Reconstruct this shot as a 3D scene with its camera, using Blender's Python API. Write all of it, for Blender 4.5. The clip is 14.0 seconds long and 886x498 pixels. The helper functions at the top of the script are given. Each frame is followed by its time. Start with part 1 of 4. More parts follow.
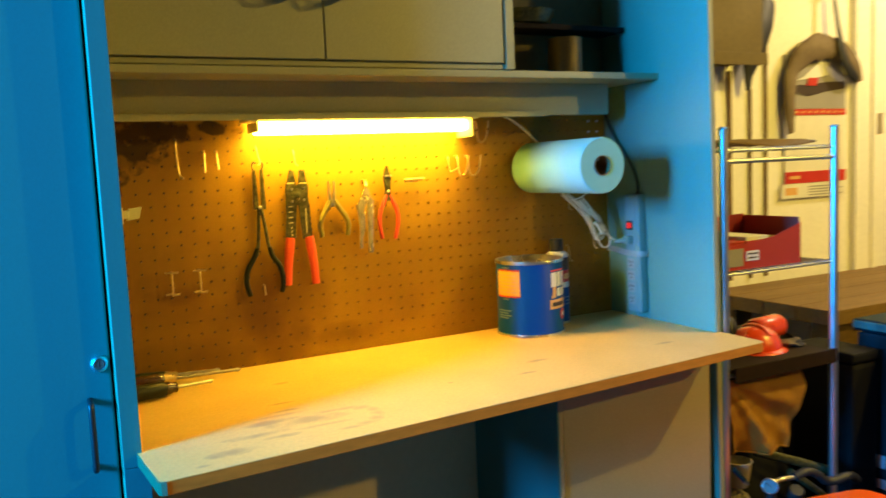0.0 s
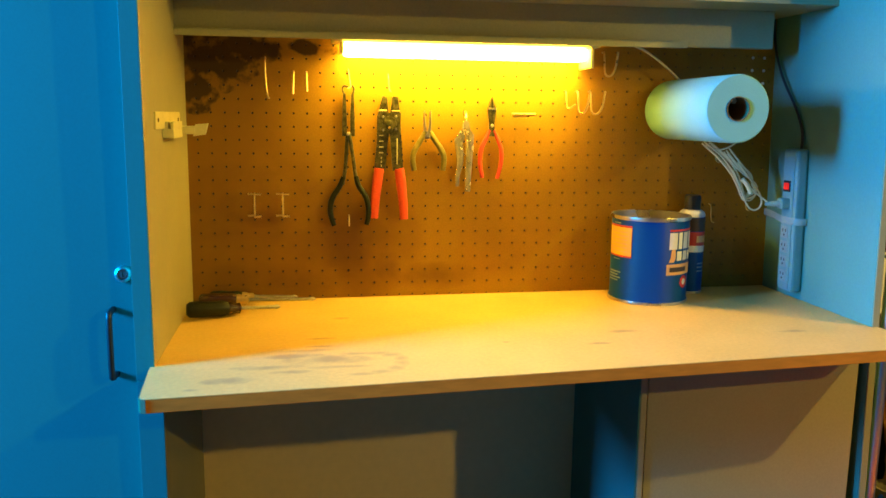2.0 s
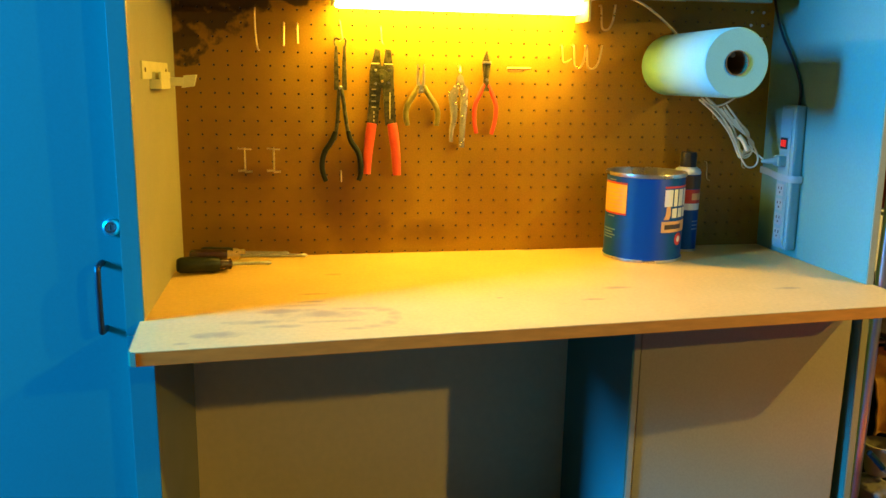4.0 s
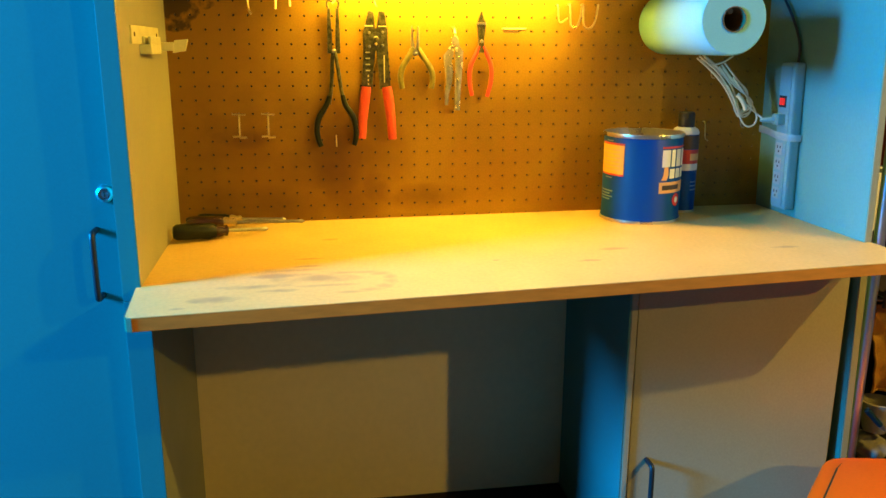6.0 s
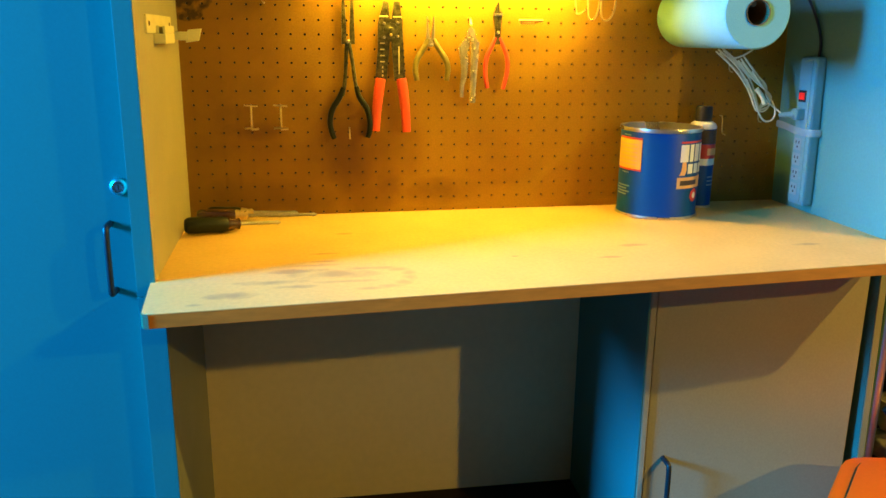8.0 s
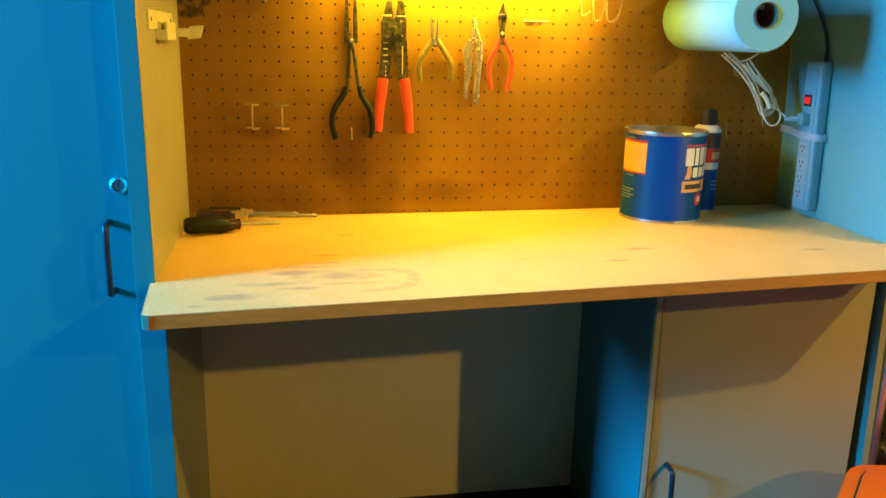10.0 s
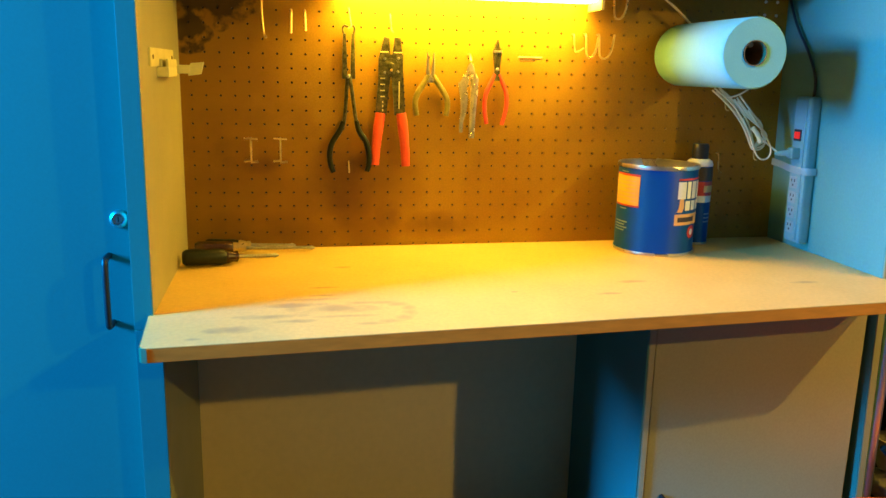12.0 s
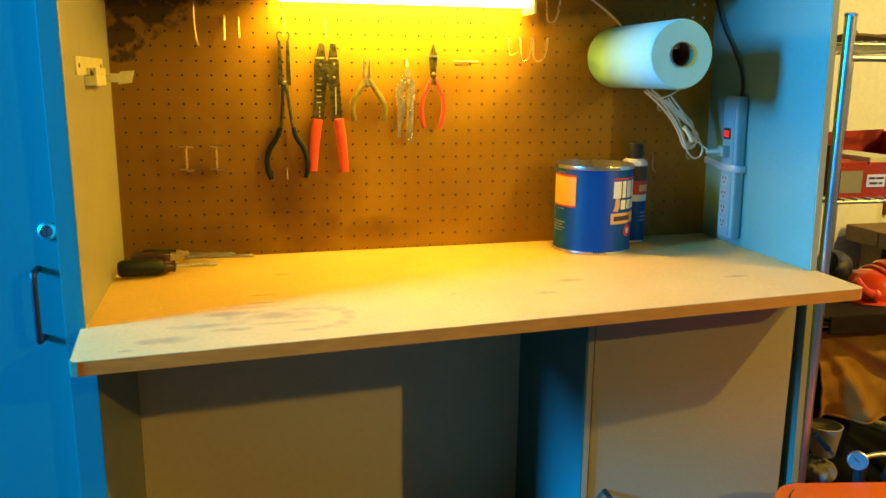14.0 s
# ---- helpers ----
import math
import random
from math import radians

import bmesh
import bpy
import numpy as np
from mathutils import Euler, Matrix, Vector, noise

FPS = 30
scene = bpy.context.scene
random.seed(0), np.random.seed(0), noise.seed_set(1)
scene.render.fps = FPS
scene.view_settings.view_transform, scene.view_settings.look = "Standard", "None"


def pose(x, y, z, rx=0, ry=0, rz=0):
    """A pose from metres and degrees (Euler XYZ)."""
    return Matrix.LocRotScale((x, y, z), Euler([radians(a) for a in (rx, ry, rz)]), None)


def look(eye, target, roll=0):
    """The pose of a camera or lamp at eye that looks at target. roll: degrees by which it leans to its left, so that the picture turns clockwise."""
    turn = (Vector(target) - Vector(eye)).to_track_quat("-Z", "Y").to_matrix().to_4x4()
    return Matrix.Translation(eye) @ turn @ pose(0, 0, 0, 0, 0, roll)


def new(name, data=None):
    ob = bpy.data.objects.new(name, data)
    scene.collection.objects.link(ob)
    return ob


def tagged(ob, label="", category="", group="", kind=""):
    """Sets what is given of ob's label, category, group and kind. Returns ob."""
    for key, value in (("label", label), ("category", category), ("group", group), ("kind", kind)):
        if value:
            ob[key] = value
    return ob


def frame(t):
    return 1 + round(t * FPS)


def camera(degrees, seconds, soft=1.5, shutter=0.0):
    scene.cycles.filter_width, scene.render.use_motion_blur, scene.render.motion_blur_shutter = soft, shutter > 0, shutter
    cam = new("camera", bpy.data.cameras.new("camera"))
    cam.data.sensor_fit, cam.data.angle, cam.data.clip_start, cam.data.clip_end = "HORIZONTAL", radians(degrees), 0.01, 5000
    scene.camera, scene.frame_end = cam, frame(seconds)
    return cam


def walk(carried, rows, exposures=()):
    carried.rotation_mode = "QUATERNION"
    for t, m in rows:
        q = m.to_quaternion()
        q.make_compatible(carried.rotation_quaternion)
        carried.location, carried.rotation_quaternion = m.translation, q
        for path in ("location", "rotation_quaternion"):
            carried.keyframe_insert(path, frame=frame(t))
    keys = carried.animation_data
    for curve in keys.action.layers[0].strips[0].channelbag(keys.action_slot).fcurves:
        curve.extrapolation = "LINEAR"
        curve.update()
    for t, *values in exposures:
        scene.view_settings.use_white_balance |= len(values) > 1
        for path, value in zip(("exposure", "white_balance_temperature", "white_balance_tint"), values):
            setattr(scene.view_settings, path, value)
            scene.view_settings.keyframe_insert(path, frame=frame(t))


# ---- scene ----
cam = camera(57.6, 14.0, 1.5, 0.5)
PATH = [
    (0, (0.032, -0.118, 1.276), (0.923, 1.661, 1.075), -2.5),
    (0.5, (0.243, -0.108, 1.251), (0.81, 1.797, 1.027), -1.8),
    (1, (0.382, -0.099, 1.26), (0.747, 1.851, 1.001), 0.4),
    (1.5, (0.382, -0.082, 1.244), (0.72, 1.868, 0.956), 0.6),
    (2, (0.374, -0.075, 1.247), (0.676, 1.875, 0.923), 0.7),
    (2.5, (0.372, -0.071, 1.245), (0.728, 1.865, 0.892), 1.6),
    (3, (0.368, -0.065, 1.234), (0.697, 1.87, 0.85), 1.0),
    (3.5, (0.365, -0.061, 1.229), (0.71, 1.868, 0.831), 1.0),
    (4, (0.374, -0.063, 1.23), (0.694, 1.868, 0.819), 1.0),
    (4.2, (0.375, -0.063, 1.221), (0.703, 1.867, 0.811), 0.8),
    (6.3, (0.387, -0.064, 1.221), (0.697, 1.848, 0.723), 0.1),
    (6.5, (0.377, -0.054, 1.215), (0.7, 1.855, 0.714), 0.1),
    (7, (0.375, -0.061, 1.218), (0.672, 1.86, 0.747), 0.7),
    (7.5, (0.37, -0.057, 1.226), (0.693, 1.862, 0.765), 1.0),
    (7.7, (0.36, -0.048, 1.224), (0.678, 1.862, 0.723), 0.6),
    (9.8, (0.346, -0.017, 1.221), (0.676, 1.885, 0.697), 0.9),
    (10, (0.34, -0.017, 1.217), (0.678, 1.889, 0.715), 1.2),
    (10.5, (0.344, -0.026, 1.224), (0.664, 1.885, 0.73), 0.7),
    (11, (0.331, -0.02, 1.218), (0.641, 1.884, 0.69), 1.7),
    (11.5, (0.34, -0.023, 1.23), (0.689, 1.897, 0.791), 1.2),
    (12, (0.341, -0.031, 1.228), (0.686, 1.89, 0.794), 1.3),
    (12.5, (0.355, -0.037, 1.233), (0.746, 1.881, 0.823), 1.7),
    (13, (0.364, -0.033, 1.234), (0.799, 1.878, 0.834), 1.6),
    (13.5, (0.379, -0.035, 1.233), (0.836, 1.866, 0.813), 0.4),
    (14, (0.364, -0.043, 1.227), (0.821, 1.859, 0.807), 0.5),
]
walk(cam, [(t, look(eye, target, roll)) for t, eye, target, roll in PATH], ((0.0, -0.20), (1.5, -0.21), (3.5, -0.12), (6.5, -0.02), (10.5, 0.0), (14.0, -0.09)))

# ---- world and lamps ----
world = bpy.data.worlds.new("night")
scene.world = world
world.use_nodes = True
world.node_tree.nodes["Background"].inputs[0].default_value = (0.6, 0.45, 0.3, 1)
world.node_tree.nodes["Background"].inputs[1].default_value = 0.0015

WARM = (1.0, 0.70, 0.10)
COLD = (0.0, 0.33, 1.0)


def lit_panel(name, place, aim, width, height, power, colour):
    data = bpy.data.lights.new(name, "AREA")
    data.shape, data.size, data.size_y, data.energy, data.color = "RECTANGLE", width, height, power, colour
    ob = new(name, data)
    ob.matrix_world = look(place, aim)
    return ob


def bare_bulb(name, place, radius, power, colour):
    data = bpy.data.lights.new(name, "POINT")
    data.shadow_soft_size, data.energy, data.color = radius, power, colour
    ob = new(name, data)
    ob.location = place
    return ob


bare_bulb("near_bulb_light", (2.42, 0.2, 2.25), 0.02, 119, WARM)
bare_bulb("far_bulb_light", (3.11, -1.78, 2.44), 0.04, 160, WARM)
bare_bulb("side_bulb_light", (3.3, 1.22, 2.2), 0.05, 56, (1.0, 0.76, 0.42))
lit_panel("cold_window_light", (-2.42, 0.53, 1.80), (0.9, 1.15, 0.7), 0.82, 0.75, 735, COLD)

# ---- materials ----
def material(name, base, rough=0.5, metal=0.0, second=None, scale=8.0, amount=0.5, grain=0.0, grain_scale=200.0, bump=0.0, stretch=(1, 1, 1), coat=0.0, emission=None, strength=0.0):
    """Two-scale procedural surface: broad blotches between base and second, fine grain in value and relief."""
    m = bpy.data.materials.new(name)
    m.use_nodes = True
    nodes, links = m.node_tree.nodes, m.node_tree.links
    b = nodes["Principled BSDF"]
    b.inputs["Base Color"].default_value = (*base, 1)
    b.inputs["Roughness"].default_value = rough
    b.inputs["Metallic"].default_value = metal
    b.inputs["Coat Weight"].default_value = coat
    if emission:
        b.inputs["Emission Color"].default_value = (*emission, 1)
        b.inputs["Emission Strength"].default_value = strength
        return m
    coord = nodes.new("ShaderNodeTexCoord")
    mapping = nodes.new("ShaderNodeMapping")
    mapping.inputs["Scale"].default_value = stretch
    links.new(coord.outputs["Object"], mapping.inputs["Vector"])
    broad = nodes.new("ShaderNodeTexNoise")
    broad.inputs["Scale"].default_value = scale
    broad.inputs["Detail"].default_value = 5
    fine = nodes.new("ShaderNodeTexNoise")
    fine.inputs["Scale"].default_value = grain_scale
    fine.inputs["Detail"].default_value = 3
    links.new(mapping.outputs[0], broad.inputs["Vector"])
    links.new(mapping.outputs[0], fine.inputs["Vector"])
    ramp = nodes.new("ShaderNodeMapRange")
    ramp.inputs[1].default_value, ramp.inputs[2].default_value = 0.35, 0.7
    ramp.inputs[3].default_value, ramp.inputs[4].default_value = 0.0, amount
    links.new(broad.outputs["Fac"], ramp.inputs[0])
    mix = nodes.new("ShaderNodeMix")
    mix.data_type = "RGBA"
    mix.inputs[6].default_value = (*base, 1)
    mix.inputs[7].default_value = (*(second or tuple(c * 0.75 for c in base)), 1)
    links.new(ramp.outputs[0], mix.inputs[0])
    tone = nodes.new("ShaderNodeMapRange")
    tone.inputs[1].default_value, tone.inputs[2].default_value = 0.3, 0.7
    tone.inputs[3].default_value, tone.inputs[4].default_value = 1 - grain, 1 + grain
    links.new(fine.outputs["Fac"], tone.inputs[0])
    mult = nodes.new("ShaderNodeMix")
    mult.data_type, mult.blend_type = "RGBA", "MULTIPLY"
    mult.inputs[0].default_value = 1
    links.new(mix.outputs[2], mult.inputs[6])
    links.new(tone.outputs[0], mult.inputs[7])
    links.new(mult.outputs[2], b.inputs["Base Color"])
    wear = nodes.new("ShaderNodeMapRange")
    wear.inputs[3].default_value, wear.inputs[4].default_value = max(rough - 0.1, 0.02), min(rough + 0.12, 1)
    links.new(broad.outputs["Fac"], wear.inputs[0])
    links.new(wear.outputs[0], b.inputs["Roughness"])
    if bump:
        relief = nodes.new("ShaderNodeBump")
        relief.inputs["Strength"].default_value = bump
        relief.inputs["Distance"].default_value = 0.002
        links.new(fine.outputs["Fac"], relief.inputs["Height"])
        links.new(relief.outputs[0], b.inputs["Normal"])
    return m


PAINT = material("grey_cabinet_paint", (0.305, 0.288, 0.150), 0.45, second=(0.27, 0.252, 0.130), scale=5, grain=0.05, grain_scale=240, bump=0.12)
BULB_LIT_PAINT = material("bulb_lit_cabinet_paint", (0.372, 0.314, 0.187), 0.45, second=(0.335, 0.28, 0.16), scale=5, grain=0.05, grain_scale=240, bump=0.12)
COLD_TINT_SIDE = material("cold_tinted_panel_paint", (0.105, 0.254, 0.175), 0.5, second=(0.095, 0.23, 0.16), scale=5, grain=0.05, grain_scale=240, bump=0.12)
COLD_TINT_DEEP = material("deep_cold_tint", (0.05, 0.172, 0.146), 0.5, second=(0.045, 0.155, 0.13), scale=5, grain=0.05, grain_scale=240, bump=0.12)
COLD_TINT_BLUE = material("cold_tinted_door_paint", (0.008, 0.182, 0.165), 0.42, second=(0.007, 0.165, 0.15), scale=3, grain=0.03, grain_scale=300, bump=0.08)
LAMINATE = material("worn_worktop", (0.66, 0.44, 0.128), 0.5, second=(0.58, 0.375, 0.10), scale=6, amount=0.6, grain=0.06, grain_scale=150, bump=0.05)
EDGE = material("worktop_edge", (0.62, 0.225, 0.024), 0.6, second=(0.50, 0.17, 0.016), scale=10, grain=0.12, grain_scale=120, stretch=(0.2, 1, 1))
HARDBOARD = material("brown_hardboard", (0.335, 0.186, 0.013), 0.5, second=(0.25, 0.134, 0.009), scale=7, amount=0.6, grain=0.1, grain_scale=350, bump=0.1)
DARK = material("dark_void", (0.02, 0.016, 0.012), 0.9, grain=0.1)
PAPER = material("paper_towel", (0.21, 0.50, 0.43), 0.9, second=(0.19, 0.465, 0.40), scale=20, grain=0.05, grain_scale=500, bump=0.3)
CARDBOARD = material("cardboard", (0.20, 0.12, 0.045), 0.85, second=(0.13, 0.085, 0.035), scale=12, grain=0.06)
CAN_BLUE = material("blue_printed_tin", (0.001, 0.055, 0.27), 0.4, second=(0.001, 0.049, 0.24), scale=6, grain=0.02)
TIN = material("bare_tin", (0.62, 0.58, 0.48), 0.28, 0.9, second=(0.5, 0.46, 0.36), scale=15, grain=0.05)
CREAM = material("cream_wall_paint", (0.84, 0.82, 0.78), 0.75, second=(0.78, 0.75, 0.70), scale=2.2, grain=0.04, grain_scale=80, bump=0.15)
CONCRETE = material("concrete_floor", (0.065, 0.06, 0.055), 0.8, second=(0.045, 0.042, 0.04), scale=3, grain=0.15, grain_scale=60, bump=0.2)
LAMP_GLOW = material("glowing_diffuser", (0.8, 0.7, 0.4), 0.4, emission=(1.0, 0.60, 0.055), strength=90)
UNSEEN_DARK = material("unseen_dark_surface", (0.055, 0.045, 0.035), 0.8, second=(0.04, 0.03, 0.022), scale=3, grain=0.1, grain_scale=60)
BRIGHT_STEEL = material("reflection_patched_steel", (0.80, 0.72, 0.46), 0.24, 0.7, second=(0.20, 0.16, 0.07), scale=48, amount=0.6, grain=0.12, grain_scale=400, bump=0.1)
PLY = material("tan_plywood", (0.86, 0.64, 0.30), 0.8, second=(0.80, 0.58, 0.26), scale=3, grain=0.025, grain_scale=70)
WALL_BOX = material("brown_stained_board", (0.125, 0.088, 0.022), 0.7, second=(0.09, 0.06, 0.015), scale=5, grain=0.1, grain_scale=60)
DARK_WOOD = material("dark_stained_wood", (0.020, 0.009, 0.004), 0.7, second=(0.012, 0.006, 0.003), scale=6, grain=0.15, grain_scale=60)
WOOD = material("brown_bench_wood", (0.21, 0.12, 0.035), 0.6, second=(0.13, 0.07, 0.02), scale=4, grain=0.15, grain_scale=60, stretch=(0.3, 2, 2), bump=0.15)
CHROME = material("chrome_tube", (0.60, 0.62, 0.62), 0.36, 1.0, second=(0.6, 0.6, 0.6), scale=20, grain=0.04)
STEEL = material("dull_steel", (0.42, 0.40, 0.35), 0.34, 0.9, second=(0.25, 0.22, 0.17), scale=60, grain=0.15, grain_scale=400, bump=0.1)
DARK_STEEL = material("oiled_dark_steel", (0.035, 0.038, 0.014), 0.36, 0.5, second=(0.14, 0.13, 0.045), scale=110, amount=0.9, grain=0.3, grain_scale=420, bump=0.35)
BRASS = material("zinc_yellow_wire", (0.72, 0.55, 0.22), 0.3, 0.85, second=(0.5, 0.36, 0.12), scale=60, grain=0.1)
BLACK = material("black_rubber", (0.010, 0.010, 0.010), 0.5, second=(0.016, 0.016, 0.015), scale=40, grain=0.1)
MATTE_BLACK = material("matte_black_plastic", (0.005, 0.005, 0.005), 0.7, second=(0.008, 0.008, 0.008), scale=20, grain=0.1)
GREEN_GRIP = material("dark_green_grip", (0.010, 0.013, 0.005), 0.38, second=(0.02, 0.022, 0.009), scale=50, grain=0.1)
ORANGE_GRIP = material("orange_vinyl_grip", (0.72, 0.085, 0.02), 0.4, second=(0.6, 0.06, 0.015), scale=40, grain=0.05)
RED_GRIP = material("red_vinyl_grip", (0.66, 0.07, 0.03), 0.42, second=(0.55, 0.05, 0.02), scale=40, grain=0.05)
YELLOW_GRIP = material("yellow_worn_grip", (0.20, 0.17, 0.02), 0.4, second=(0.10, 0.085, 0.012), scale=70, amount=0.8, grain=0.1)
ORANGE = material("orange_moulded_plastic", (1.0, 0.12, 0.002), 0.36, second=(0.95, 0.105, 0.002), scale=8, grain=0.03)
HELMET = material("red_orange_shell", (0.80, 0.07, 0.012), 0.25, second=(0.70, 0.055, 0.01), scale=8, grain=0.03, coat=0.4)
JACKET = material("brown_canvas", (0.20, 0.15, 0.10), 0.85, second=(0.09, 0.058, 0.03), scale=10, amount=0.8, grain=0.12, grain_scale=200, bump=0.3)
RED_CARD = material("red_printed_card", (0.42, 0.025, 0.015), 0.5, second=(0.34, 0.02, 0.012), scale=12, grain=0.05)
WHITE_PLASTIC = material("white_plastic", (0.17, 0.31, 0.26), 0.4, second=(0.14, 0.265, 0.22), scale=25, grain=0.03)
GREY_PLASTIC = material("grey_plastic", (0.26, 0.33, 0.27), 0.4, second=(0.22, 0.28, 0.23), scale=25, grain=0.03)
CREAM_PLASTIC = material("cream_catch", (0.64, 0.58, 0.25), 0.4, second=(0.54, 0.48, 0.19), scale=40, grain=0.04)
CORD_WHITE = material("white_flex", (0.86, 0.74, 0.42), 0.5, grain=0.03)
LEATHER = material("tan_suede", (0.33, 0.155, 0.008), 0.85, second=(0.22, 0.095, 0.005), scale=5, amount=0.6, grain=0.12, grain_scale=300, bump=0.3)
POT_TAN = material("tan_pot_plastic", (0.36, 0.30, 0.18), 0.6, second=(0.27, 0.22, 0.13), scale=25, grain=0.05)
DULL_BRASS = material("tarnished_tin", (0.16, 0.11, 0.03), 0.45, 0.6, second=(0.10, 0.07, 0.02), scale=30, grain=0.08)
CLOTH_PALE = material("pale_rag", (0.26, 0.22, 0.15), 0.9, second=(0.12, 0.10, 0.06), scale=25, amount=0.9, grain=0.1, bump=0.3)
BIN = material("dark_blue_bin", (0.003, 0.024, 0.030), 0.6, second=(0.002, 0.018, 0.024), scale=6, grain=0.05)
LABEL_YELLOW = material("yellow_label", (0.82, 0.48, 0.04), 0.4, grain=0.02)
LABEL_WHITE = material("white_print", (0.78, 0.78, 0.78), 0.4, grain=0.02)
LABEL_RED = material("red_print", (0.55, 0.035, 0.02), 0.4, grain=0.02)
LABEL_TAN = material("tan_print", (0.75, 0.42, 0.16), 0.4, grain=0.02)
LABEL_PALE = material("pale_blue_print", (0.22, 0.30, 0.46), 0.4, grain=0.02)
LABEL_GREY = material("grey_print", (0.32, 0.30, 0.30), 0.6, grain=0.03)
INK = material("dark_print", (0.05, 0.03, 0.02), 0.5, grain=0.02)
PAGE = material("calendar_page", (0.78, 0.75, 0.68), 0.7, grain=0.03)
AMBER = material("amber_handle", (0.045, 0.018, 0.006), 0.25, grain=0.04, coat=0.4)
RED_SWITCH = material("lit_red_switch", (0.5, 0.01, 0.01), 0.3, emission=(1.0, 0.03, 0.01), strength=0.6)
GAUGE_FACE = material("gauge_face", (0.08, 0.22, 0.24), 0.4, grain=0.03)

for dull in (EDGE, CAN_BLUE, HARDBOARD, BIN, MATTE_BLACK, GREEN_GRIP, DARK_WOOD):
    dull.node_tree.nodes["Principled BSDF"].inputs["Specular IOR Level"].default_value = 0.2


def blot(m, spots, colour, strength=0.8, wobble=0.6, wobble_scale=25.0, axes="XY", soft=(0.40, 0.66)):
    """Adds irregular stains and painted shade to a material: ellipses (u, v, half width, half height) with edges broken
    by noise.
    """
    nodes, links = m.node_tree.nodes, m.node_tree.links
    b = nodes["Principled BSDF"]
    source = b.inputs["Base Color"].links[0].from_socket
    coord = nodes.new("ShaderNodeTexCoord")
    split = nodes.new("ShaderNodeSeparateXYZ")
    links.new(coord.outputs["Object"], split.inputs[0])
    fuzz = nodes.new("ShaderNodeTexNoise")
    fuzz.inputs["Scale"].default_value = wobble_scale
    fuzz.inputs["Detail"].default_value = 6
    links.new(coord.outputs["Object"], fuzz.inputs["Vector"])

    def calc(kind, a, c=None):
        n = nodes.new("ShaderNodeMath")
        n.operation = kind
        for k, v in enumerate((a, c)):
            if v is None:
                continue
            if isinstance(v, (int, float)):
                n.inputs[k].default_value = v
            else:
                links.new(v, n.inputs[k])
        return n.outputs[0]

    total = None
    for u, v, w, h in spots:
        du = calc("DIVIDE", calc("SUBTRACT", split.outputs[axes[0]], u), w)
        dv = calc("DIVIDE", calc("SUBTRACT", split.outputs[axes[1]], v), h)
        d = calc("SQRT", calc("ADD", calc("MULTIPLY", du, du), calc("MULTIPLY", dv, dv)))
        inside = nodes.new("ShaderNodeClamp")
        links.new(calc("SUBTRACT", 1.15, d), inside.inputs[0])
        total = inside.outputs[0] if total is None else calc("MAXIMUM", total, inside.outputs[0])
    lift = calc("MULTIPLY", calc("SUBTRACT", fuzz.outputs["Fac"], 0.5), wobble * 4)
    edge = nodes.new("ShaderNodeMapRange")
    edge.inputs[1].default_value, edge.inputs[2].default_value = soft[0], soft[1]
    edge.inputs[3].default_value, edge.inputs[4].default_value = 0.0, strength
    shaped = calc("MULTIPLY", calc("ADD", total, lift), calc("MINIMUM", calc("MULTIPLY", total, 4), 1.0))
    links.new(shaped, edge.inputs[0])
    mix = nodes.new("ShaderNodeMix")
    mix.data_type = "RGBA"
    mix.inputs[7].default_value = (*colour, 1)
    links.new(source, mix.inputs[6])
    links.new(edge.outputs[0], mix.inputs[0])
    links.new(mix.outputs[2], b.inputs["Base Color"])


# worktop stains, from the worktop's own middle; mould, grime and painted shade on the hardboard, in the room's metres
blot(LAMINATE, [(-0.478, -0.193, 0.042, 0.017), (-0.528, -0.225, 0.013, 0.006), (-0.433, -0.140, 0.055, 0.013), (-0.395, -0.090, 0.05, 0.014), (-0.345, -0.115, 0.075, 0.024), (-0.40, -0.165, 0.03, 0.010)], (0.29, 0.19, 0.075), 0.7, 0.55, 28, "XY", (0.10, 1.0))
blot(LAMINATE, [(-0.362, -0.041, 0.03, 0.007), (-0.357, 0.003, 0.028, 0.006), (-0.319, 0.132, 0.020, 0.010), (0.08, -0.084, 0.026, 0.008), (0.144, -0.019, 0.03, 0.011), (-0.063, -0.057, 0.007, 0.004), (0.436, -0.058, 0.032, 0.009), (-0.5, 0.26, 0.08, 0.02)], (0.27, 0.18, 0.07), 0.65, 0.4, 40, "XY", (0.15, 0.95))
# curling drag mark
blot(LAMINATE, [(-0.305, -0.088, 0.028, 0.009), (-0.272, -0.090, 0.026, 0.009), (-0.250, -0.101, 0.018, 0.012), (-0.238, -0.120, 0.012, 0.020), (-0.239, -0.142, 0.012, 0.020), (-0.250, -0.164, 0.015, 0.016), (-0.270, -0.180, 0.022, 0.010), (-0.300, -0.187, 0.024, 0.008), (-0.33, -0.150, 0.05, 0.008), (-0.37, -0.062, 0.045, 0.008)], (0.32, 0.21, 0.08), 0.55, 0.28, 55, "XY", (0.05, 0.95))
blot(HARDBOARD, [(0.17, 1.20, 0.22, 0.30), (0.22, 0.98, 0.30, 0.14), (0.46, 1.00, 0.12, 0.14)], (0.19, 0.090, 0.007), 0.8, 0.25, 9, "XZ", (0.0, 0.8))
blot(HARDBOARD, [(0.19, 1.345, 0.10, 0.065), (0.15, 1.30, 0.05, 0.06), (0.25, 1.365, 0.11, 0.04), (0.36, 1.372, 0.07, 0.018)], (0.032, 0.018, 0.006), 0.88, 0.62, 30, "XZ")
